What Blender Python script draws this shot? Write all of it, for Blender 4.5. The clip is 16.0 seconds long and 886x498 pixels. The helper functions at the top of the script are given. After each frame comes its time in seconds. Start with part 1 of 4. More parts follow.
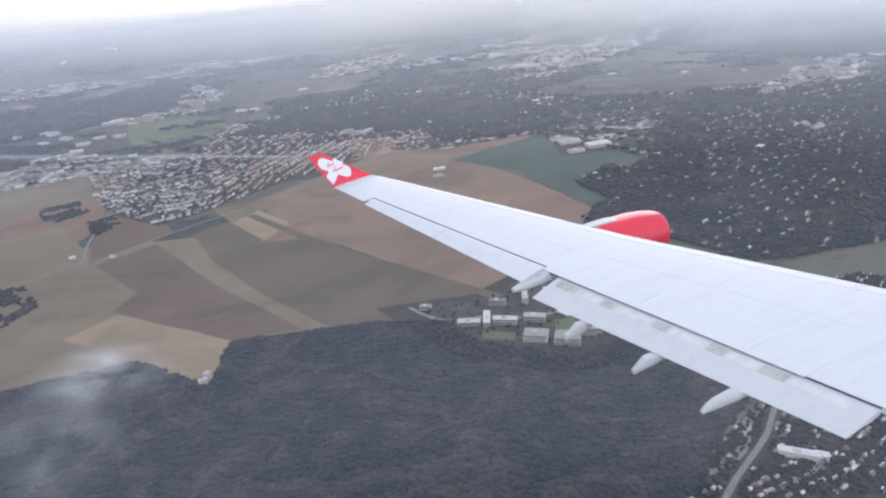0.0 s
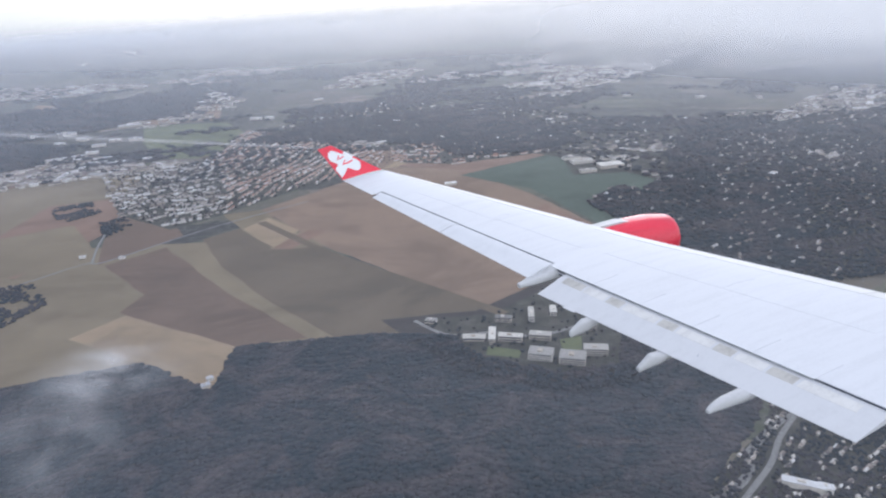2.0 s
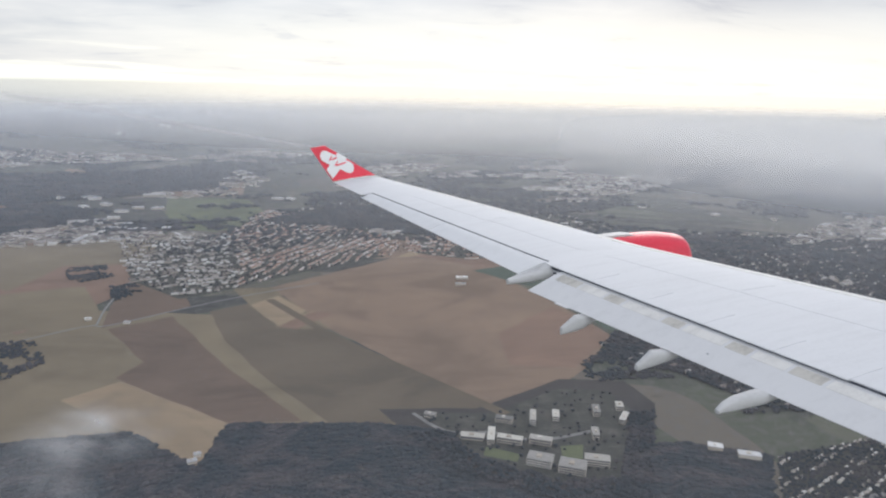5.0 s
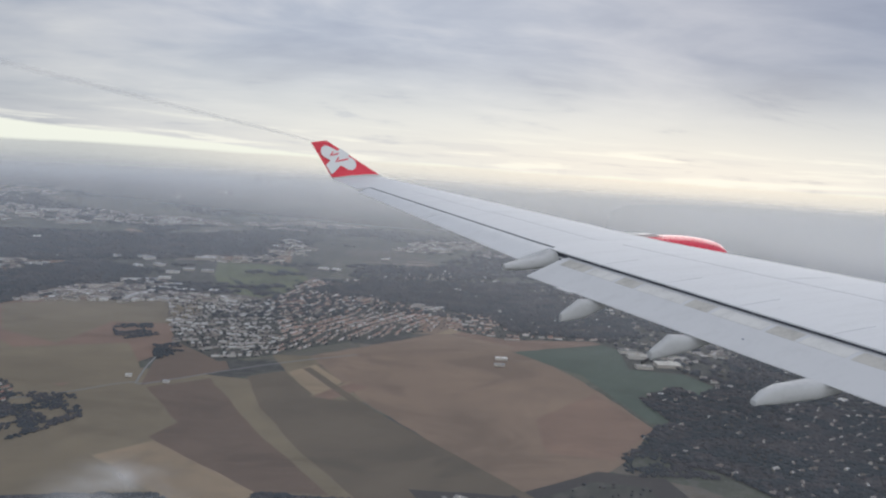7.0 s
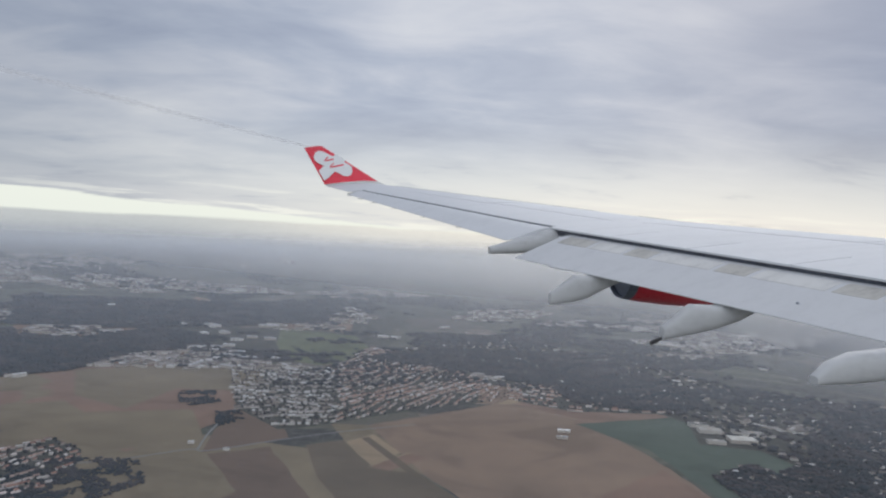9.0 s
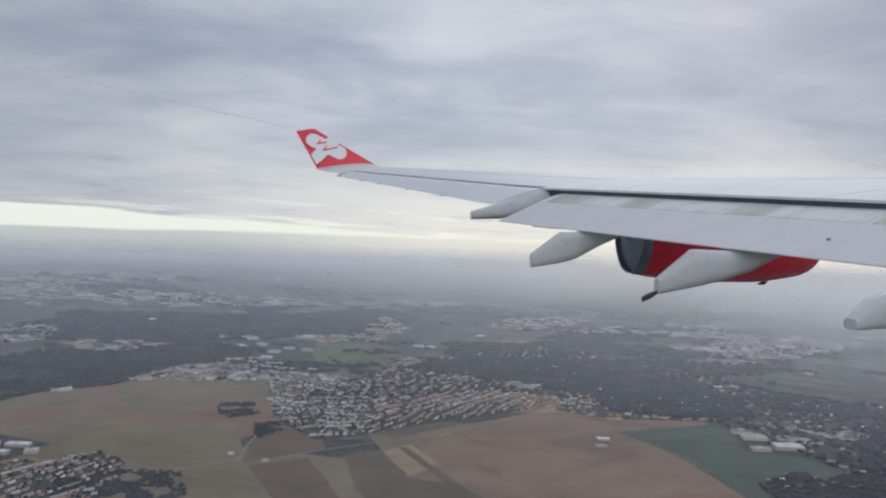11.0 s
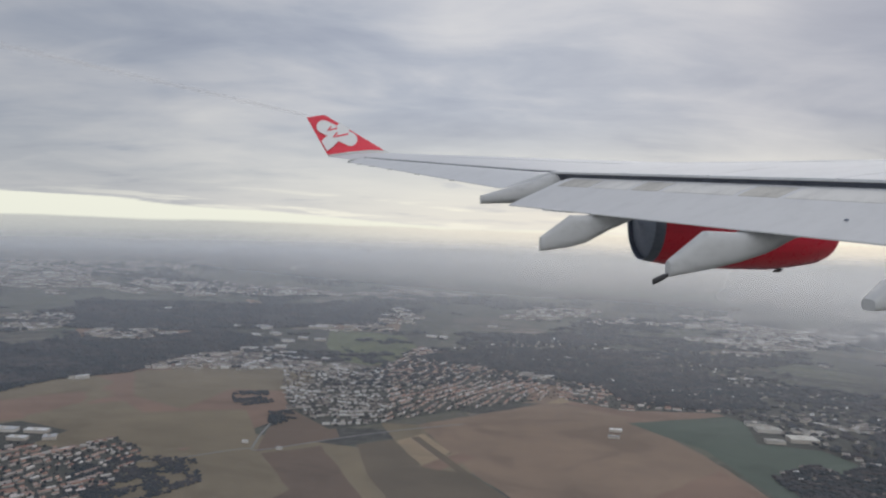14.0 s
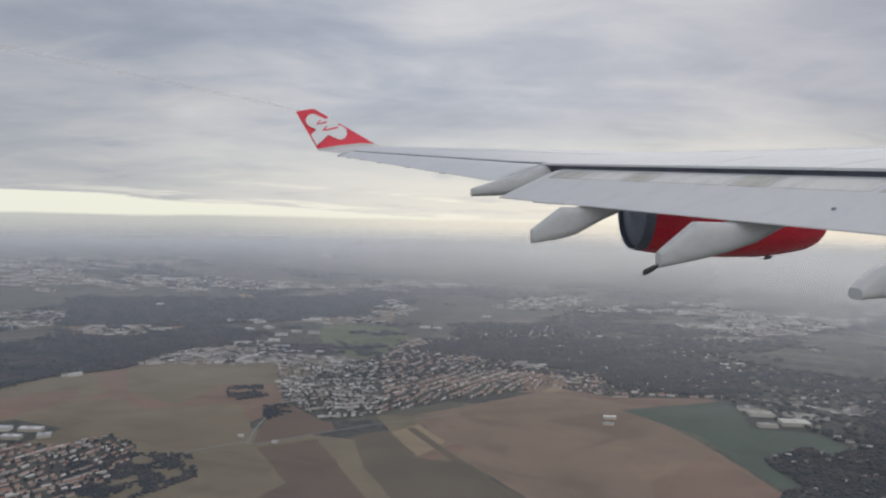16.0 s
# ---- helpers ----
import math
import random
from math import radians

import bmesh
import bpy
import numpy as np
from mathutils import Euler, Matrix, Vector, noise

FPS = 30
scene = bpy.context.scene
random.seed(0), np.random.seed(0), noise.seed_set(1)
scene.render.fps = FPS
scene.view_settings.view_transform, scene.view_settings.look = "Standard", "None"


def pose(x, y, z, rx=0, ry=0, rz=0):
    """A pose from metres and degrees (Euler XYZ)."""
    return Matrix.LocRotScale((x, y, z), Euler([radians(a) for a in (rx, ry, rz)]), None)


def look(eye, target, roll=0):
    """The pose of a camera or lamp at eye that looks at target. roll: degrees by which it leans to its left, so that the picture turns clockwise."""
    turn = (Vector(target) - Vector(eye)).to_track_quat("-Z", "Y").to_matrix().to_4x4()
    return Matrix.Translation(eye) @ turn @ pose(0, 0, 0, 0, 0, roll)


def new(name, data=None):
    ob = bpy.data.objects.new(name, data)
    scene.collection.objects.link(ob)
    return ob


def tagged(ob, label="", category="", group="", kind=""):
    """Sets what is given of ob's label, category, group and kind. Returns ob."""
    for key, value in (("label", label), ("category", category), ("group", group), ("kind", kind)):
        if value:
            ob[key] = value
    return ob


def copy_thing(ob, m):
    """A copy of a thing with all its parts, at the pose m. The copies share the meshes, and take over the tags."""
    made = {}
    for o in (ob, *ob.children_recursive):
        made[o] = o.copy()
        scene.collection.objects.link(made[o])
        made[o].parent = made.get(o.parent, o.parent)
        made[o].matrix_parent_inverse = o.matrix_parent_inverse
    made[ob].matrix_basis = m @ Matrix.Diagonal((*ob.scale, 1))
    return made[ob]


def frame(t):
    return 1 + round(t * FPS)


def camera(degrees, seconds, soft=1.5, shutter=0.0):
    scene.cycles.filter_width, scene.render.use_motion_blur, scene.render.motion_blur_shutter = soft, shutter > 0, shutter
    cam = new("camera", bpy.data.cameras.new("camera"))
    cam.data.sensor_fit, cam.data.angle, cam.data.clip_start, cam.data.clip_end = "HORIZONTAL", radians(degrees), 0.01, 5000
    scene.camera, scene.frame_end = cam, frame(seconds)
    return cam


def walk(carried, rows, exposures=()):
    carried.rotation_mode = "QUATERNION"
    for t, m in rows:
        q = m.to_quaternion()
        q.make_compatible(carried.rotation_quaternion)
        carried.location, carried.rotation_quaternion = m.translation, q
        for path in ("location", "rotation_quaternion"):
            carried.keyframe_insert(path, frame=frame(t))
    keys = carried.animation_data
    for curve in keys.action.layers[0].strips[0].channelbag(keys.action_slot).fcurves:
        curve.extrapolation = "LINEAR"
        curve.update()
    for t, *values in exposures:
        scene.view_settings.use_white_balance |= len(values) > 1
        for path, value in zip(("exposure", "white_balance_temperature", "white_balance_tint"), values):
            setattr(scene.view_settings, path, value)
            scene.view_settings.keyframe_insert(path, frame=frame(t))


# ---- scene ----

ALT = 500.0
cam = camera(65.2, 16.0, soft=2.2)
# seconds, x, y, height, heading, pitch, roll
ROWS = [
    (0.0, -8.31, -9.49, 513.32, -14.74, -22.86, -5.50),
    (0.5, -8.16, -9.47, 513.18, -14.37, -22.85, -4.92),
    (1.0, -8.13, -9.45, 513.01, -14.24, -22.77, -4.56),
    (1.5, -8.37, -9.52, 512.83, -14.19, -22.30, -3.68),
    (2.0, -8.31, -9.54, 512.33, -14.10, -21.59, -3.45),
    (2.5, -8.28, -9.50, 511.65, -13.78, -20.21, -2.78),
    (3.0, -8.10, -9.36, 510.94, -14.24, -19.16, -1.82),
    (3.5, -7.97, -9.19, 510.12, -14.28, -18.13, -0.24),
    (4.0, -7.76, -9.00, 509.38, -14.25, -16.86, 0.13),
    (6.5, -5.28, -6.58, 504.39, -10.77, -8.87, 4.08),
    (7.0, -4.47, -5.75, 503.57, -9.41, -7.43, 4.01),
    (7.5, -3.66, -4.86, 502.78, -8.06, -5.90, 3.87),
    (8.0, -2.91, -3.89, 502.06, -6.56, -4.52, 3.70),
    (8.5, -2.10, -2.94, 501.46, -5.13, -3.21, 3.43),
    (9.0, -1.52, -2.13, 501.01, -4.10, -2.10, 3.34),
    (11.5, -0.02, -0.02, 500.01, -0.73, -1.49, 1.43),
    (12.0, -0.01, -0.00, 499.98, -0.36, -1.87, 1.07),
    (12.5, -0.00, 0.00, 499.96, -0.29, -1.61, 1.44),
    (13.0, -0.01, 0.00, 499.95, 0.12, -1.49, 1.44),
    (13.5, -0.01, 0.00, 499.95, -0.40, -1.88, 1.84),
    (14.0, -0.02, -0.00, 499.96, -0.24, -2.31, 2.14),
    (14.5, -0.02, -0.01, 499.97, -0.30, -2.50, 1.84),
    (15.0, -0.01, -0.01, 499.98, -0.54, -2.74, 1.25),
    (15.5, -0.01, -0.01, 500.00, -0.49, -2.84, 0.91),
    (16.0, -0.01, -0.02, 500.01, -0.91, -3.04, 1.19),
]
walk(cam, [(t, pose(x, y, z) @ pose(0, 0, 0, 0, 0, yaw) @ pose(0, 0, 0, 90 + pitch) @ pose(0, 0, 0, 0, 0, roll))
           for t, x, y, z, yaw, pitch, roll in ROWS],
     exposures=[(0.0, 0.62, 6020, 14), (2.0, 0.62, 5980, 13), (3.5, 0.56, 6380, 12), (4.0, 0.50, 6500, 11), (6.5, 0.00, 6320, 10), (7.0, -0.08, 6320, 10), (8.0, -0.15, 6230, 10), (9.0, -0.12, 6200, 10), (12.0, -0.13, 6200, 10), (13.0, -0.14, 6300, 10), (14.0, -0.16, 6520, 10), (16.0, -0.16, 6580, 10)])


# ---------------------------------------------------------------- node tools
class Nodes:
    """Short hand for building a node tree."""

    def __init__(self, tree):
        self.t = tree
        tree.nodes.clear()

    def add(self, kind, **values):
        n = self.t.nodes.new(kind)
        for k, val in values.items():
            setattr(n, k, val)
        return n

    def link(self, a, b):
        self.t.links.new(a, b)

    def put(self, sock, val):
        if hasattr(val, "is_output"):
            self.link(val, sock)
        else:
            sock.default_value = val

    def math(self, op, a, b=0.0, clamp=False):
        n = self.add("ShaderNodeMath", operation=op, use_clamp=clamp)
        self.put(n.inputs[0], a)
        self.put(n.inputs[1], b)
        return n.outputs[0]

    def noise(self, vec, scale, detail=4.0, rough=0.55, distort=0.0):
        n = self.add("ShaderNodeTexNoise")
        if vec is not None:
            self.link(vec, n.inputs["Vector"])
        n.inputs["Scale"].default_value = scale
        n.inputs["Detail"].default_value = detail
        n.inputs["Roughness"].default_value = rough
        n.inputs["Distortion"].default_value = distort
        return n.outputs["Fac"]

    def mapped(self, vec, scale=(1, 1, 1), turn=(0, 0, 0), loc=(0, 0, 0)):
        n = self.add("ShaderNodeMapping")
        self.link(vec, n.inputs["Vector"])
        n.inputs["Scale"].default_value = scale
        n.inputs["Rotation"].default_value = turn
        n.inputs["Location"].default_value = loc
        return n.outputs[0]

    def ramp(self, fac, stops):
        n = self.add("ShaderNodeValToRGB")
        els = n.color_ramp.elements
        while len(els) < len(stops):
            els.new(0.5)
        for e, (p, c) in zip(els, stops):
            e.position = p
            e.color = (*c, 1) if len(c) == 3 else c
        self.link(fac, n.inputs[0])
        return n.outputs[0]

    def span(self, val, a, b, c=0.0, d=1.0):
        n = self.add("ShaderNodeMapRange", clamp=True)
        n.interpolation_type = "SMOOTHSTEP"
        self.put(n.inputs[0], val)
        for i, q in enumerate((a, b, c, d)):
            self.put(n.inputs[i + 1], q)
        return n.outputs[0]

    def mix(self, fac, a, b, how="MIX"):
        n = self.add("ShaderNodeMix", data_type="RGBA", blend_type=how)
        self.put(n.inputs[0], fac)
        for s, c in ((n.inputs[6], a), (n.inputs[7], b)):
            self.put(s, (*c, 1) if isinstance(c, tuple) and len(c) == 3 else c)
        return n.outputs[2]


# ---------------------------------------------------------------- sky and sun
world = bpy.data.worlds.new("overcast_sky")
scene.world = world
world.use_nodes = True
w = Nodes(world.node_tree)
way = w.add("ShaderNodeTexCoord").outputs["Generated"]
sep = w.add("ShaderNodeSeparateXYZ")
w.link(way, sep.inputs[0])
dx, dy, dz = sep.outputs
SUN_UP, SUN_ROUND = radians(24), radians(28)
nish = w.add("ShaderNodeTexSky", sky_type="NISHITA", sun_disc=False, sun_elevation=SUN_UP, sun_rotation=SUN_ROUND)
# cloud deck: the direction met with a flat layer overhead
den = w.math("ADD", w.math("MAXIMUM", dz, 0.0), 0.18)
deck = w.add("ShaderNodeCombineXYZ")
w.link(w.math("DIVIDE", dx, den), deck.inputs[0])
w.link(w.math("DIVIDE", dy, den), deck.inputs[1])
big = w.noise(w.mapped(deck.outputs[0], (0.75, 0.8, 1), (0, 0, 0.35), (3.1, 0.7, 0)), 1.1, 5.0, 0.52, 0.4)
fine = w.noise(w.mapped(deck.outputs[0], (1.2, 2.1, 1), (0, 0, 0.25), (1.7, 4.2, 0)), 1.35, 7.0, 0.58, 0.4)
cl = w.math("ADD", w.math("MULTIPLY", big, 0.6), w.math("MULTIPLY", fine, 0.4))
cloud = w.ramp(cl, [(0.33, (0.39, 0.43, 0.54)), (0.455, (0.505, 0.545, 0.64)), (0.555, (0.645, 0.665, 0.73)), (0.69, (0.81, 0.81, 0.83))])
# the deck is thinner ahead and thickens sideways
sides = w.mix(w.span(dx, 0.16, 0.60), w.mix(w.span(dx, -0.55, 0.0), (0.82, 0.83, 0.84), (1.12, 1.11, 1.09)), (0.68, 0.72, 0.80))
cloud = w.mix(1.0, cloud, sides, "MULTIPLY")
# and lighter again on the far, unseen side of the sky, raised to light the winglet
cloud = w.mix(w.span(dy, 0.10, -0.85), cloud, (1.10, 1.12, 1.16))
glow = w.span(dz, 0.17, 0.0)
glow = w.math("MULTIPLY", glow, w.span(dx, -0.50, 0.05, 0.30, 1.0))
cloud = w.mix(w.math("MULTIPLY", glow, w.span(fine, 0.12, 0.44)), cloud, (0.97, 0.965, 0.91))
# clear strip under the edge of the deck, closing towards +x
edge = w.math("ADD", w.math("MULTIPLY", w.math("MAXIMUM", w.math("SUBTRACT", 0.03, dx), 0.0), 0.052), w.math("MULTIPLY", w.math("SUBTRACT", fine, 0.5), 0.012))
flat = w.add("ShaderNodeCombineXYZ")
w.link(dx, flat.inputs[0])
w.link(w.math("MULTIPLY", dz, 14.0), flat.inputs[1])
shred = w.noise(flat.outputs[0], 5.5, 5.0, 0.55, 0.3)
low = w.math("ADD", w.math("ADD", dz, 0.010), w.math("MULTIPLY", w.math("SUBTRACT", shred, 0.5), 0.010))
near_edge = w.math("MULTIPLY", w.span(dz, 0.050, 0.012), w.span(dx, -0.62, -0.10, 0.25, 1.0))
cloud = w.mix(w.math("MULTIPLY", near_edge, w.span(shred, 0.52, 0.64)), cloud, (1.12, 1.11, 1.0))
cloud = w.mix(w.math("MULTIPLY", near_edge, w.span(shred, 0.47, 0.36, 0.0, 0.35)), cloud, (0.70, 0.72, 0.76))
strip = w.span(w.math("SUBTRACT", edge, low), -0.002, 0.002)
cloud = w.mix(strip, cloud, (1.12, 1.14, 1.00))
# murk under the horizon
sunward, deep = w.span(dx, -0.36, 0.04), w.span(low, 0.0, -0.058)
murk = w.mix(sunward, w.mix(deep, (0.72, 0.74, 0.72), (0.44, 0.46, 0.49)), w.mix(deep, (1.0, 0.97, 0.87), (0.84, 0.84, 0.82)))
cloud = w.mix(w.span(low, 0.0015, -0.004), cloud, murk)
both = w.mix(0.008, cloud, nish.outputs[0])
bg = w.add("ShaderNodeBackground")
w.link(both, bg.inputs[0])
bg.inputs[1].default_value = 0.82
w.link(bg.outputs[0], w.add("ShaderNodeOutputWorld").inputs[0])

sun = new("sun", bpy.data.lights.new("sun", "SUN"))
sun.data.energy, sun.data.angle, sun.data.color = 0.85, radians(45), (1.0, 0.95, 0.88)
SUN_WAY = Vector((math.sin(SUN_ROUND) * math.cos(SUN_UP), math.cos(SUN_ROUND) * math.cos(SUN_UP), math.sin(SUN_UP)))
sun.matrix_world = look((0, 0, 900), Vector((0, 0, 900)) - SUN_WAY)


# ---------------------------------------------------------------- materials
def material(name, build, **kw):
    m = bpy.data.materials.new(name)
    m.use_nodes = True
    build(Nodes(m.node_tree), **kw)
    return m


def finish(n, colour, rough=0.8, bump=None, depth=0.1, metal=0.0, coat=0.0):
    p = n.add("ShaderNodeBsdfPrincipled")
    n.put(p.inputs["Base Color"], (*colour, 1) if isinstance(colour, tuple) else colour)
    n.put(p.inputs["Roughness"], rough)
    p.inputs["Metallic"].default_value = metal
    p.inputs["Coat Weight"].default_value = coat
    p.inputs["Specular IOR Level"].default_value = 0.3
    if bump is not None:
        b = n.add("ShaderNodeBump")
        b.inputs["Strength"].default_value = 0.6
        b.inputs["Distance"].default_value = depth
        n.link(bump, b.inputs["Height"])
        n.link(b.outputs[0], p.inputs["Normal"])
    n.link(p.outputs[0], n.add("ShaderNodeOutputMaterial").inputs[0])


def place(n):
    return n.add("ShaderNodeNewGeometry").outputs["Position"]


def soil(n, light, dark, turn=0.5, furrow=0.35):
    """Ploughed or grassy field: broad stains, tractor lines and fine grain."""
    pos = place(n)
    broad = n.noise(pos, 0.006, 5, 0.6, 0.6)
    lines = n.noise(n.mapped(pos, (0.012, 0.22, 1), (0, 0, turn)), 1.0, 3, 0.6)
    grain = n.noise(pos, 0.25, 4, 0.7)
    f = n.math("ADD", n.math("MULTIPLY", broad, 0.75 - furrow * 0.5), n.math("ADD", n.math("MULTIPLY", lines, furrow), n.math("MULTIPLY", grain, 0.2)))
    col = n.ramp(f, [(0.30, dark), (0.62, light)])
    # moist hollows and paler chalky rises
    patch = n.noise(n.mapped(pos, (1.0, 1.6, 1.0), (0, 0, turn + 0.6)), 0.0032, 4, 0.55, 1.0)
    col = n.mix(n.span(patch, 0.50, 0.36, 0.0, 0.40), col, tuple(0.62 * c for c in dark))
    col = n.mix(n.span(patch, 0.52, 0.68, 0.0, 0.45), col, tuple(1.22 * c for c in light))
    finish(n, col, 0.95, grain, 0.4)


def country(n):
    """Distant land: a patchwork of fields, woods and scrub."""
    pos = place(n)
    v = n.add("ShaderNodeTexVoronoi")
    warp = n.add("ShaderNodeVectorMath", operation="ADD")
    nz = n.add("ShaderNodeTexNoise")
    n.link(pos, nz.inputs["Vector"])
    nz.inputs["Scale"].default_value = 0.004
    sc = n.add("ShaderNodeVectorMath", operation="SCALE")
    n.link(nz.outputs["Color"], sc.inputs[0])
    sc.inputs["Scale"].default_value = 160
    n.link(pos, warp.inputs[0])
    n.link(sc.outputs[0], warp.inputs[1])
    n.link(n.mapped(warp.outputs[0], (0.0042, 0.0026, 0)), v.inputs["Vector"])
    v.inputs["Scale"].default_value = 1.0
    sepc = n.add("ShaderNodeSeparateColor")
    n.link(v.outputs["Color"], sepc.inputs[0])
    patch = n.ramp(sepc.outputs[0], [(0.0, (0.050, 0.056, 0.042)), (0.30, (0.070, 0.080, 0.052)), (0.55, (0.13, 0.112, 0.088)), (0.8, (0.095, 0.11, 0.07)), (1.0, (0.20, 0.165, 0.13))])
    woods = n.noise(n.mapped(pos, (0.0011, 0.0024, 1)), 1.0, 6, 0.62, 0.5)
    col = n.mix(n.span(woods, 0.49, 0.55), patch, (0.030, 0.032, 0.032))
    grain = n.noise(pos, 0.05, 6, 0.75)
    col = n.mix(n.span(grain, 0.40, 0.75), col, (0.12, 0.115, 0.105))
    finish(n, col, 0.95, grain, 2.0)


def town_ground(n):
    pos = place(n)
    a = n.noise(pos, 0.03, 5, 0.7, 0.4)
    b = n.noise(pos, 0.3, 3, 0.7)
    f = n.math("ADD", n.math("MULTIPLY", a, 0.7), n.math("MULTIPLY", b, 0.3))
    finish(n, n.ramp(f, [(0.36, (0.030, 0.034, 0.030)), (0.5, (0.050, 0.052, 0.044)), (0.64, (0.095, 0.088, 0.078))]), 0.95, b, 0.5)


def varied(n, stops, rough=0.9, by="Random Per Island", grain=0.4, amount=0.25):
    if by == "Random":
        r = n.add("ShaderNodeObjectInfo").outputs["Random"]
    else:
        r = n.add("ShaderNodeNewGeometry").outputs["Random Per Island"]
    pos = place(n)
    g = n.noise(pos, grain, 4, 0.7)
    col = n.ramp(r, stops)
    dark = n.mix(1.0, col, (0.55, 0.55, 0.55), "MULTIPLY")
    finish(n, n.mix(n.span(g, 0.62, 0.38, 0.0, amount * 2), col, dark), rough, g, 0.15)


def twigs(n):
    """Leafless crowns: brown stands, blue-green conifers and greyer scrub, each tree a little lighter or darker."""
    pos = place(n)
    stand = n.noise(n.mapped(pos, (1.0, 1.4, 1.0), (0, 0, 0.5)), 0.0085, 5, 0.62, 1.4)
    col = n.ramp(stand, [(0.42, (0.014, 0.027, 0.038)), (0.49, (0.027, 0.035, 0.044)), (0.55, (0.046, 0.045, 0.053)), (0.63, (0.070, 0.062, 0.066))])
    clump = n.noise(n.mapped(pos, (1.0, 1.5, 1.0), (0, 0, 0.6)), 0.032, 4, 0.65, 0.5)
    col = n.mix(n.span(clump, 0.56, 0.40, 0.0, 0.55), col, (0.020, 0.028, 0.034))
    col = n.mix(n.span(clump, 0.60, 0.78, 0.0, 0.22), col, (0.095, 0.085, 0.082))
    own = n.add("ShaderNodeNewGeometry").outputs["Random Per Island"]
    dark = n.mix(1.0, col, (0.86, 0.86, 0.88), "MULTIPLY")
    finish(n, n.mix(own, col, dark), 0.95)


def asphalt(n, light=0.12):
    pos = place(n)
    g = n.noise(pos, 0.4, 5, 0.7)
    finish(n, n.ramp(g, [(0.3, (light * 0.6,) * 3), (0.7, (light * 1.3, light * 1.28, light * 1.22))]), 0.9, g, 0.05)


def paint(n, colour, rough=0.32, dirt=0.12, streak=(0.25, 3.0, 3.0), coat=0.0):
    """Aircraft paint: gloss coat, streaks of grime along the airflow, faint unevenness."""
    tc = n.add("ShaderNodeTexCoord").outputs["Object"]
    s = n.noise(n.mapped(tc, streak), 1.0, 5, 0.65)
    g = n.noise(tc, 9.0, 4, 0.6)
    worn = tuple(c * (1 - dirt * 2.2) for c in colour)
    f = n.span(n.math("ADD", n.math("MULTIPLY", s, 0.7), n.math("MULTIPLY", g, 0.3)), 0.42, 0.68)
    finish(n, n.mix(f, colour, worn), n.math("ADD", n.math("MULTIPLY", g, 0.18), rough - 0.08), g, 0.002, 0.0, coat)


def metal(n, colour, rough=0.4):
    tc = n.add("ShaderNodeTexCoord").outputs["Object"]
    g = n.noise(n.mapped(tc, (1.0, 6.0, 6.0)), 2.0, 5, 0.6)
    dark = tuple(c * 0.55 for c in colour)
    finish(n, n.mix(g, colour, dark), rough, g, 0.002, 0.6)


def haze(n, alpha, top, deep, foot, radius, fade):
    """Moist air: a thin veil that scatters the sky's light and lets most of the view through."""
    geo = place(n)
    s = n.add("ShaderNodeSeparateXYZ")
    n.link(geo, s.inputs[0])
    a = n.math("MULTIPLY", n.span(s.outputs[2], top, deep), n.math("ADD", n.math("MULTIPLY", n.noise(n.mapped(geo, (1, 1, 3)), 0.0015, 4, 0.6), 0.5), 0.75))
    a = n.math("MULTIPLY", n.math("MULTIPLY", a, n.span(s.outputs[2], foot, foot + fade)), alpha)
    if radius > 1000:
        a = n.math("MULTIPLY", a, n.span(s.outputs[0], -0.36 * radius, 0.22 * radius, 0.9, 1.8 if radius > 3000 else 1.15), clamp=True)
    # outer veils thicken further towards +x, standing in for glare on the sunward side
    if radius > 2000:
        a = n.math("MULTIPLY", a, n.span(s.outputs[0], 0.28 * radius, 0.92 * radius, 1.0, 2.6), clamp=True)
    d, tr, mixd = n.add("ShaderNodeBsdfDiffuse"), n.add("ShaderNodeBsdfTranslucent"), n.add("ShaderNodeMixShader")
    # paler towards +x, warmer too far out: sunward glow put into the veil's colour
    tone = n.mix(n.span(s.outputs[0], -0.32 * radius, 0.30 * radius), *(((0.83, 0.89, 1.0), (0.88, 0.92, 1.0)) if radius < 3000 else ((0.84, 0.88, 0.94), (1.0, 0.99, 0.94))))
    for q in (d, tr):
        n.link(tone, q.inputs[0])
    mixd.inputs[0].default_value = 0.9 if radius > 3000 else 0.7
    n.link(d.outputs[0], mixd.inputs[1])
    n.link(tr.outputs[0], mixd.inputs[2])
    clear, m = n.add("ShaderNodeBsdfTransparent"), n.add("ShaderNodeMixShader")
    n.link(a, m.inputs[0])
    n.link(clear.outputs[0], m.inputs[1])
    n.link(mixd.outputs[0], m.inputs[2])
    n.link(m.outputs[0], n.add("ShaderNodeOutputMaterial").inputs[0])


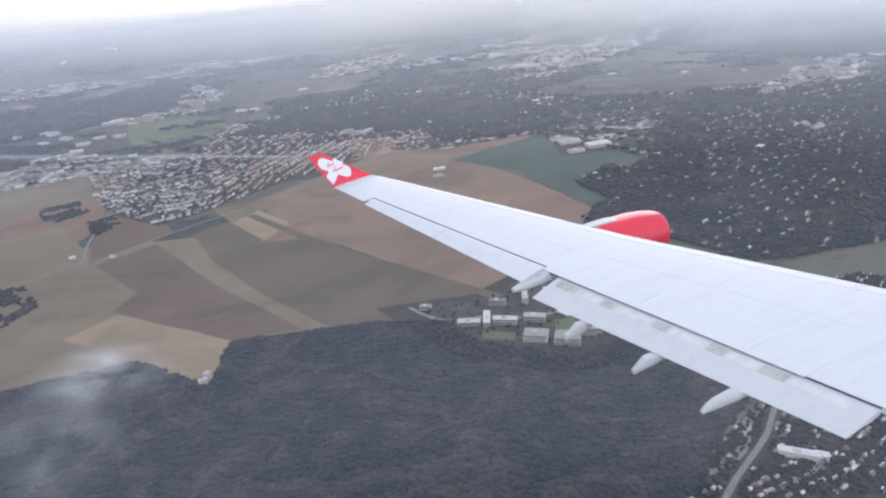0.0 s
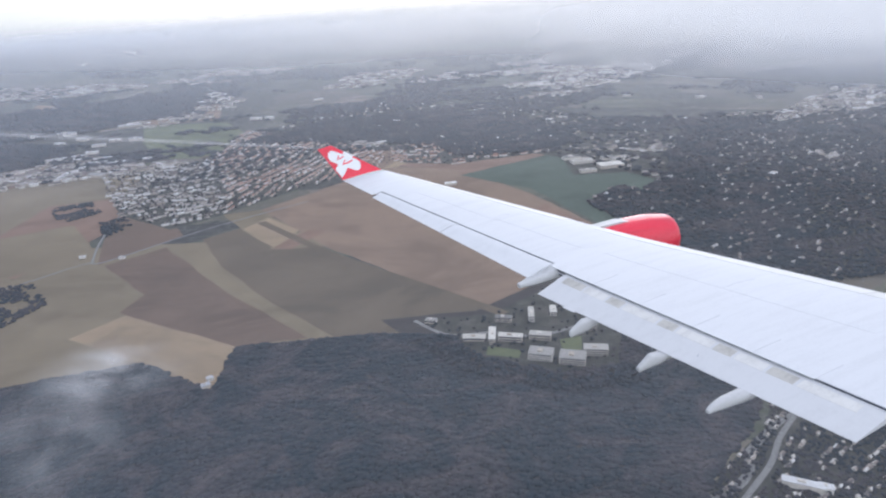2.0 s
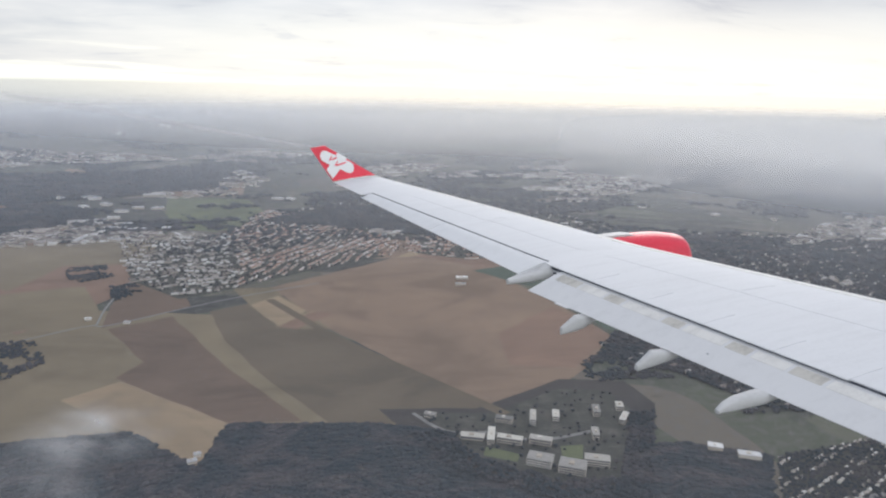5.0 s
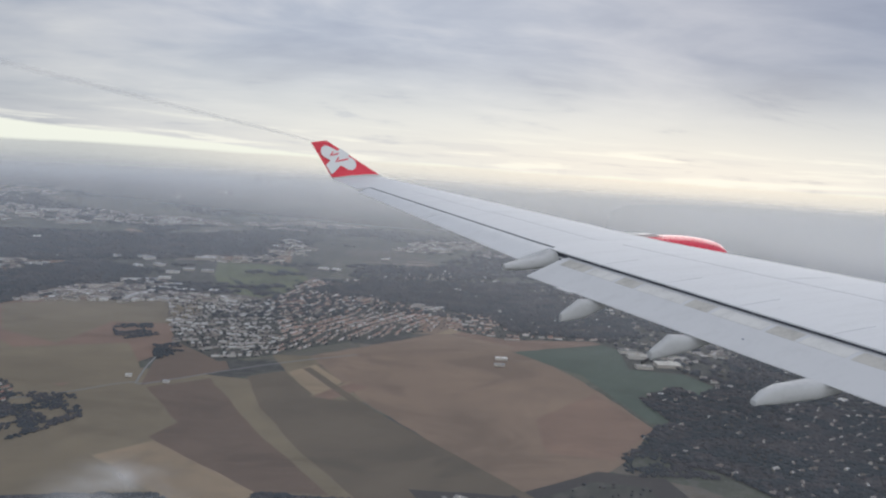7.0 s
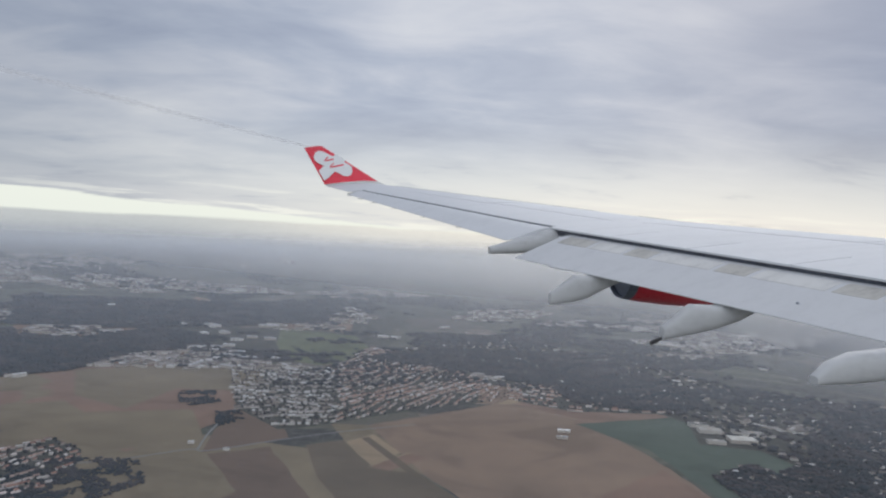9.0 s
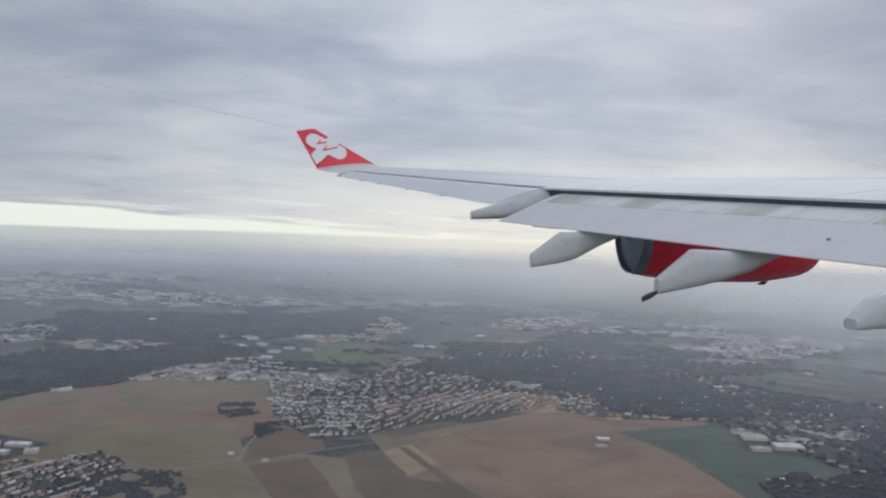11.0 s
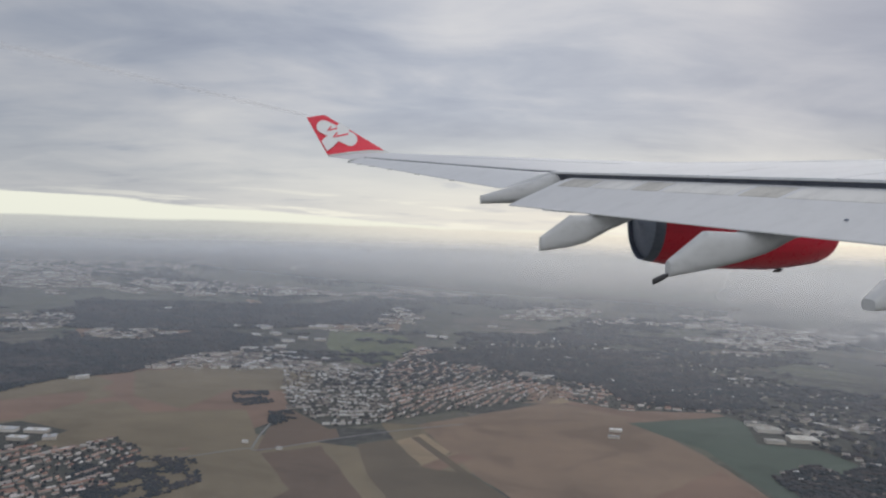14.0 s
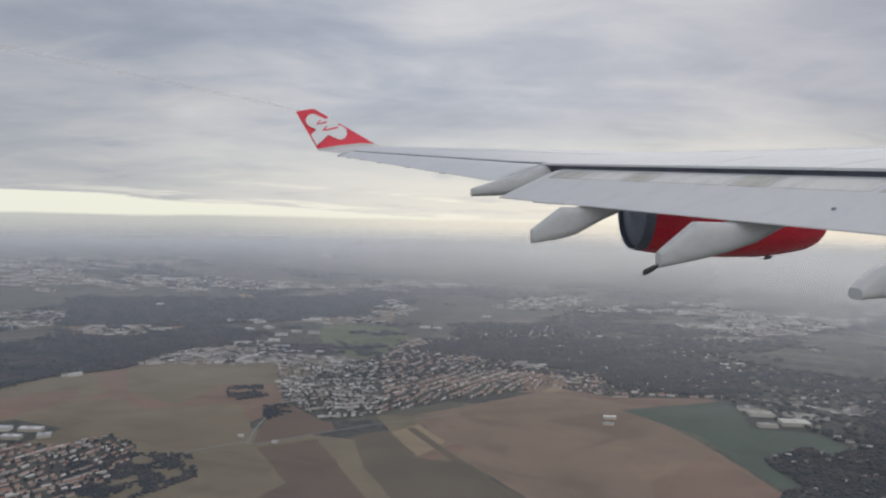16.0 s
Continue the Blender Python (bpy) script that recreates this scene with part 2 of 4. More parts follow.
def vapour(n, alpha, scale=3.0, soft=True, ragged=True):
    """White water droplets, ragged and see-through; densest in the middle of its sheet."""
    tc = n.add("ShaderNodeTexCoord").outputs["Generated"]
    obj = n.add("ShaderNodeTexCoord").outputs["Object"]
    a = n.span(n.noise(obj, scale, 5, 0.5, 0.6), *((0.34, 0.80) if ragged else (0.0, 0.1)))
    if soft:
        c = n.add("ShaderNodeVectorMath", operation="DISTANCE")
        n.link(n.mapped(tc, (1, 1, 0)), c.inputs[0])
        c.inputs[1].default_value = (0.5, 0.5, 0)
        a = n.math("MULTIPLY", a, n.span(c.outputs["Value"], 0.5, 0.08))
    a = n.math("MULTIPLY", a, alpha)
    d, tr, mixd = n.add("ShaderNodeBsdfDiffuse"), n.add("ShaderNodeBsdfTranslucent"), n.add("ShaderNodeMixShader")
    for q in (d, tr):
        q.inputs[0].default_value = (0.95, 0.95, 0.97, 1)
    n.link(d.outputs[0], mixd.inputs[1])
    n.link(tr.outputs[0], mixd.inputs[2])
    clear, m = n.add("ShaderNodeBsdfTransparent"), n.add("ShaderNodeMixShader")
    n.link(a, m.inputs[0])
    n.link(clear.outputs[0], m.inputs[1])
    n.link(mixd.outputs[0], m.inputs[2])
    n.link(m.outputs[0], n.add("ShaderNodeOutputMaterial").inputs[0])


def plume(n, alpha):
    """A streak of droplets: thickest along its middle, thinning downstream."""
    uv = n.add("ShaderNodeUVMap", uv_map="across").outputs[0]
    parts = n.add("ShaderNodeSeparateXYZ")
    n.link(uv, parts.inputs[0])
    off = n.math("ABSOLUTE", n.math("SUBTRACT", parts.outputs[0], 0.5))
    a = n.math("MULTIPLY", n.span(off, 0.5, 0.05), n.span(parts.outputs[1], 1.0, 0.1, 0.35, 1.0))
    a = n.math("MULTIPLY", a, n.span(n.noise(n.add("ShaderNodeTexCoord").outputs["Object"], 0.5, 3, 0.5), 0.2, 0.6, 0.7, 1.0))
    a = n.math("MULTIPLY", a, alpha)
    d, tr, mixd = n.add("ShaderNodeBsdfDiffuse"), n.add("ShaderNodeBsdfTranslucent"), n.add("ShaderNodeMixShader")
    for q in (d, tr):
        q.inputs[0].default_value = (0.95, 0.95, 0.97, 1)
    mixd.inputs[0].default_value = 0.95
    n.link(d.outputs[0], mixd.inputs[1])
    n.link(tr.outputs[0], mixd.inputs[2])
    clear, m = n.add("ShaderNodeBsdfTransparent"), n.add("ShaderNodeMixShader")
    n.link(a, m.inputs[0])
    n.link(clear.outputs[0], m.inputs[1])
    n.link(mixd.outputs[0], m.inputs[2])
    n.link(m.outputs[0], n.add("ShaderNodeOutputMaterial").inputs[0])


M_COUNTRY = material("country", country)
M_TOWN = material("town_ground", town_ground)
M_TAN = material("stubble_tan", soil, light=(0.294, 0.222, 0.144), dark=(0.219, 0.167, 0.110), turn=0.9)
M_OLIVE = material("olive_grass", soil, light=(0.193, 0.155, 0.100), dark=(0.141, 0.115, 0.074), turn=0.7)
M_BROWN = material("brown_earth", soil, light=(0.144, 0.100, 0.073), dark=(0.094, 0.068, 0.049), turn=0.75)
M_RED = material("reddish_earth", soil, light=(0.219, 0.140, 0.100), dark=(0.150, 0.099, 0.072), turn=0.6)
M_PALE = material("pale_earth", soil, light=(0.230, 0.160, 0.112), dark=(0.166, 0.118, 0.084), turn=0.72)
M_MOSS = material("dark_green_field", soil, light=(0.126, 0.100, 0.069), dark=(0.090, 0.073, 0.052), turn=0.7)
M_GREEN = material("winter_wheat", soil, light=(0.070, 0.098, 0.074), dark=(0.047, 0.070, 0.055), turn=0.4)
M_GRASS = material("grass", soil, light=(0.12, 0.14, 0.07), dark=(0.075, 0.09, 0.05), turn=0.2)
M_FLOOR = material("forest_floor", soil, light=(0.052, 0.046, 0.043), dark=(0.034, 0.033, 0.034), turn=0.1, furrow=0.1)
M_TREE = material("bare_trees", twigs)
M_ROOF = material("tile_roof", varied, stops=[(0.0, (0.30, 0.16, 0.125)), (0.3, (0.44, 0.26, 0.20)), (0.5, (0.26, 0.19, 0.17)), (0.7, (0.56, 0.38, 0.31)), (0.80, (0.42, 0.38, 0.36)), (0.92, (0.72, 0.69, 0.66)), (1.0, (0.78, 0.64, 0.60))], by="Random")
M_ROOF_S = material("tile_roofs", varied, stops=[(0.0, (0.30, 0.16, 0.125)), (0.3, (0.44, 0.26, 0.20)), (0.5, (0.26, 0.19, 0.17)), (0.7, (0.56, 0.38, 0.31)), (0.80, (0.42, 0.38, 0.36)), (0.92, (0.72, 0.69, 0.66)), (1.0, (0.78, 0.66, 0.62))])
M_ROOF_GREY = material("pale_roof", varied, stops=[(0.0, (0.11, 0.10, 0.10)), (0.25, (0.18, 0.15, 0.14)), (0.48, (0.32, 0.28, 0.26)), (0.70, (0.48, 0.45, 0.43)), (0.88, (0.66, 0.65, 0.63)), (1.0, (0.80, 0.80, 0.79))], by="Random")
M_ROOF_GREYS = material("pale_roofs", varied, stops=[(0.0, (0.11, 0.10, 0.10)), (0.25, (0.18, 0.15, 0.14)), (0.48, (0.32, 0.28, 0.26)), (0.70, (0.48, 0.45, 0.43)), (0.88, (0.66, 0.65, 0.63)), (1.0, (0.80, 0.80, 0.79))])
M_ROOF_MIX = material("mixed_roof", varied, stops=[(0.0, (0.13, 0.12, 0.12)), (0.3, (0.22, 0.19, 0.17)), (0.5, (0.36, 0.31, 0.27)), (0.72, (0.50, 0.46, 0.41)), (0.9, (0.66, 0.63, 0.58)), (1.0, (0.82, 0.81, 0.79))], by="Random")
M_ROOF_MIXES = material("mixed_roofs", varied, stops=[(0.0, (0.13, 0.12, 0.12)), (0.3, (0.22, 0.19, 0.17)), (0.5, (0.36, 0.31, 0.27)), (0.72, (0.50, 0.46, 0.41)), (0.9, (0.66, 0.63, 0.58)), (1.0, (0.82, 0.81, 0.79))])
M_CAMPUS = material("gravel_roof", varied, stops=[(0.0, (0.20, 0.20, 0.19)), (0.35, (0.34, 0.33, 0.31)), (0.7, (0.52, 0.50, 0.45)), (1.0, (0.70, 0.68, 0.62))], by="Random")
M_WALL = material("render_wall", varied, stops=[(0.0, (0.42, 0.37, 0.31)), (0.5, (0.58, 0.53, 0.46)), (1.0, (0.78, 0.75, 0.70))], by="Random")
M_WALL_S = material("render_walls", varied, stops=[(0.0, (0.42, 0.37, 0.31)), (0.5, (0.58, 0.53, 0.46)), (1.0, (0.78, 0.75, 0.70))])
M_SHED = material("white_sheet_roof", varied, stops=[(0.0, (0.26, 0.27, 0.29)), (0.45, (0.45, 0.46, 0.48)), (0.75, (0.64, 0.65, 0.66)), (1.0, (0.80, 0.80, 0.79))], by="Random", rough=0.5)
M_FAR = material("far_roofs", varied, stops=[(0.0, (0.12, 0.11, 0.10)), (0.5, (0.22, 0.18, 0.16)), (0.80, (0.34, 0.31, 0.29)), (0.93, (0.48, 0.46, 0.44)), (1.0, (0.78, 0.78, 0.77))])
M_HALL = material("far_hall_roof", varied, stops=[(0.0, (0.38, 0.38, 0.38)), (1.0, (0.74, 0.74, 0.73))], by="Random", rough=0.5)
M_HALLS = material("far_white_roofs", varied, stops=[(0.0, (0.28, 0.28, 0.28)), (0.6, (0.36, 0.36, 0.35)), (1.0, (0.66, 0.66, 0.65))], rough=0.5)
M_GLASS = material("window_band", paint, colour=(0.07, 0.08, 0.10), rough=0.2, dirt=0.05)
M_ROAD = material("road_asphalt", asphalt, light=0.21)
M_CLAY = material("clay_court", soil, light=(0.30, 0.16, 0.11), dark=(0.24, 0.13, 0.09), furrow=0.05)
M_WING = material("wing_grey_paint", paint, colour=(0.72, 0.735, 0.76), rough=0.52, dirt=0.03)
M_SLAT = material("bare_leading_edge", paint, colour=(0.78, 0.78, 0.76), rough=0.5, dirt=0.03)
M_FLAP = material("flap_grey_paint", paint, colour=(0.67, 0.68, 0.70), rough=0.52, dirt=0.03)
M_SEAL = material("worn_flap_panel", paint, colour=(0.58, 0.565, 0.53), rough=0.5, dirt=0.14)
M_SEALW = material("pale_flap_panel", paint, colour=(0.75, 0.745, 0.73), rough=0.5, dirt=0.08)
# near-black tone that paints the shade inside the wing's gaps
M_GAP_SHADE = material("gap_shade_grey", paint, colour=(0.10, 0.11, 0.14), rough=0.6, dirt=0.2)
M_FAIR = material("fairing_grey_paint", paint, colour=(0.60, 0.61, 0.62), rough=0.4, dirt=0.10)
M_REDP = material("red_paint", paint, colour=(0.86, 0.050, 0.085), rough=0.28, dirt=0.08, coat=0.5)
M_WHITE = material("white_emblem_paint", paint, colour=(0.85, 0.85, 0.85), rough=0.3, dirt=0.02)
M_NOZZLE = material("nozzle_metal", metal, colour=(0.32, 0.36, 0.46), rough=0.5)
M_DARK = material("dark_rubber", paint, colour=(0.06, 0.06, 0.065), rough=0.6, dirt=0.1, coat=0.0)


# ---------------------------------------------------------------- mesh tools
def mesh_ob(name, verts, faces, mat, parent=None, label="", smooth=False):
    me = bpy.data.meshes.new(name)
    me.from_pydata([tuple(v) for v in verts], [], faces)
    me.materials.append(mat)
    me.update()
    if smooth:
        me.polygons.foreach_set("use_smooth", [True] * len(me.polygons))
    ob = new(name, me)
    if parent is not None:
        ob.parent = parent
    return tagged(ob, label)


def part(name, bm, mat, parent, label="", smooth=True, sharp=35):
    bmesh.ops.recalc_face_normals(bm, faces=bm.faces)
    me = bpy.data.meshes.new(name)
    bm.to_mesh(me)
    bm.free()
    me.materials.append(mat)
    if smooth:
        me.polygons.foreach_set("use_smooth", [True] * len(me.polygons))
        me.set_sharp_from_angle(angle=radians(sharp))
    ob = new(name, me)
    ob.parent = parent
    return tagged(ob, label)


def rise(r):
    """The land swells gently towards far hills."""
    return 0.0 if r < 2000 else 2.87e-5 * (r - 2000) ** 2


def inside(px, py, poly):
    hit = np.zeros(len(px), bool)
    n = len(poly)
    for i in range(n):
        (x0, y0), (x1, y1) = poly[i], poly[(i + 1) % n]
        c = (y0 > py) != (y1 > py)
        with np.errstate(divide="ignore", invalid="ignore"):
            hit ^= c & (px < (x1 - x0) * (py - y0) / (y1 - y0 + 1e-9) + x0)
    return hit


def scatter(poly, step, rng, keep=1.0):
    p = np.array(poly, float)
    x0, y0 = p.min(0)
    x1, y1 = p.max(0)
    gx, gy = np.meshgrid(np.arange(x0, x1, step), np.arange(y0, y1, step))
    gx = gx.ravel() + rng.uniform(-0.5, 0.5, gx.size) * step
    gy = gy.ravel() + rng.uniform(-0.5, 0.5, gy.size) * step
    ok = inside(gx, gy, poly) & (rng.uniform(0, 1, gx.size) < keep)
    return np.stack([gx[ok], gy[ok]], 1)


# ---------------------------------------------------------------- ground and fields
def build_ground():
    rings = [0, 150, 300, 500, 800, 1200, 1600, 2000] + [2000 + 2930 * (i / 24) for i in range(1, 25)]
    seg = 96
    vs, fs = [(0, 0, 0)], []
    for r in rings[1:]:
        for k in range(seg):
            q = 2 * math.pi * k / seg
            vs.append((r * math.sin(q), r * math.cos(q), rise(r)))
    for k in range(seg):
        fs.append((0, 1 + (k + 1) % seg, 1 + k))
    for i in range(len(rings) - 2):
        a, b = 1 + i * seg, 1 + (i + 1) * seg
        for k in range(seg):
            j = (k + 1) % seg
            fs.append((a + k, a + j, b + j, b + k))
    tagged(mesh_ob("ground", vs, fs, M_COUNTRY, smooth=True), "hazy winter farmland with woods and scattered towns", "ground", kind="structure")


build_ground()
LEVEL = [0.1]


def field(name, poly, mat, label, category="field"):
    """A field as a thin sheet on the ground, its edges a little uneven."""
    rng = np.random.default_rng(len(poly) * 7 + abs(int(poly[0][0])))
    out = []
    n = len(poly)
    for i in range(n):
        a, b = np.array(poly[i], float), np.array(poly[(i + 1) % n], float)
        d = np.linalg.norm(b - a)
        k = max(1, int(d / 40))
        nor = np.array([-(b - a)[1], (b - a)[0]]) / max(d, 1)
        for j in range(k):
            q = a + (b - a) * j / k
            out.append(q + (nor * rng.normal(0, 1.6) if j else 0))
    LEVEL[0] += 0.012
    vs = [(x, y, rise(math.hypot(x, y)) + LEVEL[0]) for x, y in out]
    bm = bmesh.new()
    f = bm.faces.new([bm.verts.new(v) for v in vs])
    if f.normal.z < 0:
        f.normal_flip()
    f.normal_update()
    if f.normal.z < 0:
        f.normal_flip()
    bmesh.ops.triangulate(bm, faces=bm.faces)
    me = bpy.data.meshes.new(name)
    bm.to_mesh(me)
    bm.free()
    me.materials.append(mat)
    tagged(new(name, me), label, category, kind="structure")


def clear_of(spots, line, gap):
    """The places that lie further than gap from a line."""
    p, far = np.array([q[:2] for q in spots], float), np.ones(len(spots), bool)
    for a, b in zip(np.array(line[:-1], float), np.array(line[1:], float)):
        t = np.clip((p - a) @ (b - a) / ((b - a) @ (b - a)), 0, 1)
        far &= np.hypot(*(p - a - t[:, None] * (b - a)).T) > gap
    return spots[far] if isinstance(spots, np.ndarray) else [q for q, ok in zip(spots, far) if ok]


def grown(poly, k):
    """An outline swollen about its middle."""
    c = np.mean(np.array(poly, float), 0)
    return [tuple(c + (np.array(p) - c) * k) for p in poly]


def sector(pairs):
    """An outline from bearings in degrees and distances."""
    return [(round(r * math.sin(radians(q))), round(r * math.cos(radians(q)))) for q, r in pairs]


# plan outlines of the built-up and wooded areas
VILLAGE = [(-497, 2202), (-345, 2245), (-180, 2290), (-68, 2647), (75, 2561), (349, 2149), (339, 1971), (89, 1838), (-129, 1677), (-246, 1615), (-376, 1779)]
WEST = [(-497, 2202), (-345, 2245), (-180, 2290), (-137, 1941), (-129, 1686), (-246, 1615), (-376, 1779)]
EASTERN = [(-180, 2290), (-68, 2647), (75, 2561), (349, 2149), (339, 1971), (89, 1838), (-127, 1687), (-134, 1940)]
EAST = [(371, 2149), (673, 2229), (857, 2075), (817, 1883), (520, 1875), (345, 1984)]
NEAR_TOWN = [(666, 742), (857, 759), (958, 638), (602, 354), (331, 438), (409, 497), (503, 546), (575, 618)]
RIGHT_TOWN = [(1191, 1630), (1652, 1903), (2354, 1962), (1037, 827), (696, 866), (908, 1207)]
BIG = [(-399, 1995), (-196, 2286), (22, 2614), (459, 2886), (906, 2620), (1227, 2129), (1984, 1923), (1286, 1242), (977, 1348), (879, 1659), (705, 2033), (196, 2172), (-110, 2029)]
CAMPUS = [(190, 962), (305, 942), (437, 1005), (521, 983), (527, 914), (421, 732), (336, 741), (248, 815)]
NEAR_WOOD = [(-569, 948), (-440, 978), (-234, 981), (-127, 864), (-95, 981), (7, 961), (127, 939), (233, 892), (222, 798), (314, 721), (403, 704), (470, 812), (564, 797), (659, 745), (566, 622), (490, 550), (403, 499), (311, 416), (46, 498), (-328, 611), (-454, 681)]
FAR_WOOD = [(-100, 2458), (265, 2679), (688, 2635), (889, 2389), (988, 2153), (941, 1943), (747, 1894), (549, 1960), (513, 2121), (260, 2315)]
LEFT_WOOD = [(-1662, 3164), (-1294, 3290), (-857, 3375), (-266, 3523), (-268, 3059), (-726, 2855), (-1075, 2729), (-1409, 2681)]
RIGHT_WOOD = [(1120, 1732), (1294, 1924), (1519, 1980), (1679, 1935), (1208, 1630), (914, 1206), (926, 1302), (867, 1324)]

WEST_TOWN = sector([(-38, 1330), (-38, 1600), (-34, 1570), (-31.5, 1690), (-28, 1610), (-25, 1660), (-23, 1560), (-23.5, 1440), (-26, 1350), (-29, 1300), (-33, 1270)])
WEST_YARDS = sector([(-37, 1640), (-37, 1850), (-31, 1860), (-28, 1740), (-31, 1650)])
EAST_WOOD = sector([(27, 1330), (29, 1450), (26.5, 1560), (29, 1700), (31, 1660), (33, 1830), (37, 1760), (43, 1800), (44, 1250), (38, 1180), (33, 1240), (30, 1230)])
WEST_WOOD = sector([(-40, 2150), (-40, 2750), (-34, 2700), (-29, 2850), (-23, 2780), (-18, 2950), (-14, 2760), (-16, 2560), (-20, 2480), (-24, 2300), (-29, 2260), (-34, 2120)])


field("field", sector([(-42, 1250), (-42, 2300), (-34, 2420), (-26, 2350), (-20, 1900), (-17, 1650), (-22, 1250)]), M_OLIVE, "dull olive winter farmland")
field("field", sector([(-41, 1880), (-40, 2160), (-33, 2160), (-29, 2240), (-25, 2050), (-30, 1880)]), M_RED, "reddish brown ploughed field before a dark wood")
field("field", sector([(-27, 1720), (-25.5, 2020), (-21, 2180), (-18.5, 1930), (-21, 1720)]), M_GRASS, "green meadow beside a small town")
field("field", [(-1108, 1919), (-417, 1563), (-125, 1482), (215, 985), (370, 849), (180, 845), (-122, 833), (-248, 968), (-424, 928), (-604, 884)], M_OLIVE, "olive brown winter farmland round a village")
field("field", [(-1518, 2905), (-802, 2712), (-497, 2202), (-297, 1856), (-380, 1685), (-418, 1603), (-522, 1432), (-873, 1663)], M_RED, "reddish ploughed field beside the village")
field("field", [(-1084, 1870), (-683, 1770), (-478, 1750), (-404, 1558), (-414, 1493), (-579, 1430), (-840, 1369)], M_OLIVE, "tan winter field along a country lane")
field("field", [(-808, 2293), (-747, 2311), (-515, 1974), (-558, 1962)], M_BROWN, "dark moist strip in a ploughed field")
field("field", [(-368, 1797), (-248, 1675), (-213, 1558), (-372, 1442), (-386, 1589)], M_BROWN, "dark brown triangular field beside the village")
field("field", [(-543, 968), (-603, 1117), (-501, 1179), (-417, 1191), (-377, 1413), (-248, 1238), (-289, 1190), (-356, 1096), (-440, 978)], M_OLIVE, "olive stubble field")
field("field", [(-359, 1433), (-243, 1495), (-116, 1203), (20, 968), (-98, 981), (-292, 1182), (-258, 1246)], M_BROWN, "dark brown ploughed field")
field("field", [(-246, 1513), (-152, 1425), (-81, 1186), (80, 946), (14, 966), (-114, 1202)], M_OLIVE, "pale olive strip field")
field("field", [(-359, 1107), (-281, 1166), (-95, 981), (-127, 864), (-252, 995)], M_TAN, "golden tan stubble field at the edge of the wood")
field("field", [(-170, 1512), (-42, 1578), (95, 1302), (323, 937), (141, 936), (56, 950), (-53, 1158), (-124, 1328)], M_MOSS, "dark green brown winter field")
field("field", [(-38, 1674), (333, 1938), (520, 1814), (606, 1513), (648, 1228), (526, 1080), (377, 955), (326, 909), (249, 1054), (82, 1361)], M_PALE, "wide pale brown bare field")
field("field", [(-129, 1677), (-38, 1674), (82, 1361), (-17, 1384), (-81, 1528)], M_OLIVE, "olive plot at the village edge")
field("field", [(-83, 1547), (-23, 1606), (39, 1483), (-17, 1384)], M_TAN, "small pale plot beside a bare field")
field("field", [(-24, 1390), (50, 1483), (95, 1456), (15, 1371)], M_RED, "small dark reddish plot")
field("field", [(421, 1275), (603, 1432), (648, 1228), (506, 1084), (393, 1116)], M_RED, "reddish patch of bare soil")
field("field", [(-408, 2527), (-450, 2913), (-140, 2843), (-45, 2553), (-146, 2290), (-311, 2364)], M_GRASS, "green meadow behind the village")
field("field", [(-359, 2577), (-278, 2537), (-93, 2293), (-180, 2274)], M_BROWN, "dark strip of scrub in a meadow")
field("field", [(-124, 2367), (257, 2289), (501, 2089), (406, 1929), (180, 1920), (-45, 2140)], M_PALE, "pale brown crescent field before a wood")
field("field", [(243, 2182), (501, 2089), (406, 1929), (194, 1913)], M_TAN, "light tan end of a crescent field")
field("field", [(490, 1759), (812, 1871), (1029, 1866), (1123, 1742), (827, 1275), (760, 1218), (655, 1256), (623, 1556)], M_GREEN, "blue green winter wheat field")
field("field", [(350, 1939), (572, 2004), (777, 1872), (807, 1859), (488, 1749), (517, 1804)], M_RED, "brown fallow strip beside houses")
field("sports_pitch", [(871, 1324), (926, 1302), (839, 1182), (796, 1215)], M_GRASS, "green sports pitch beside a wood", "sports pitch")
field("sports_pitch", [(886, 1238), (923, 1206), (879, 1164), (844, 1181)], M_CLAY, "brown clay sports court", "sports pitch")
field("field", [(-955, 3156), (-953, 3461), (-504, 3249), (-160, 3180), (-165, 2894), (-492, 2908)], M_PALE, "brown far field")
field("field", [(-979, 2236), (-655, 2213), (-293, 2220), (-227, 1947), (-579, 1957), (-639, 1737), (-809, 1849)], M_OLIVE, "dull green far field")
field("town_ground", VILLAGE, M_TOWN, "gardens and lanes between village houses", "ground")
field("town_ground", EAST, M_TOWN, "gardens and lanes at the village end", "ground")
field("town_ground", [(-893, 2949), (-665, 2935), (-430, 2663), (-346, 2363), (-501, 2217), (-754, 2672)], M_TOWN, "yards of an industrial estate", "ground")
field("forest_floor", grown(CAMPUS, 1.32), M_FLOOR, "dark leaf litter round a campus", "ground")
field("town_ground", CAMPUS, M_TOWN, "grounds of a large campus", "ground")
field("campus_lawn", [(266, 844), (307, 815), (296, 797), (255, 822)], M_GRASS, "green campus lawn", "lawn")
field("campus_lawn", [(371, 825), (405, 823), (389, 787), (359, 786)], M_GRASS, "green campus lawn", "lawn")
field("meadow", [(569, 755), (627, 766), (600, 717), (561, 711)], M_GRASS, "green meadow in the wood", "meadow")
field("town_ground", NEAR_TOWN, M_TOWN, "gardens and lanes of a suburb", "ground")
field("town_ground", RIGHT_TOWN, M_TOWN, "wooded suburb gardens", "ground")
field("town_ground", BIG, M_TOWN, "hazy streets of a large town", "ground")
field("town_ground", [(826, 1825), (1015, 1775), (916, 1578), (768, 1618)], M_TOWN, "yards of a retail park", "ground")

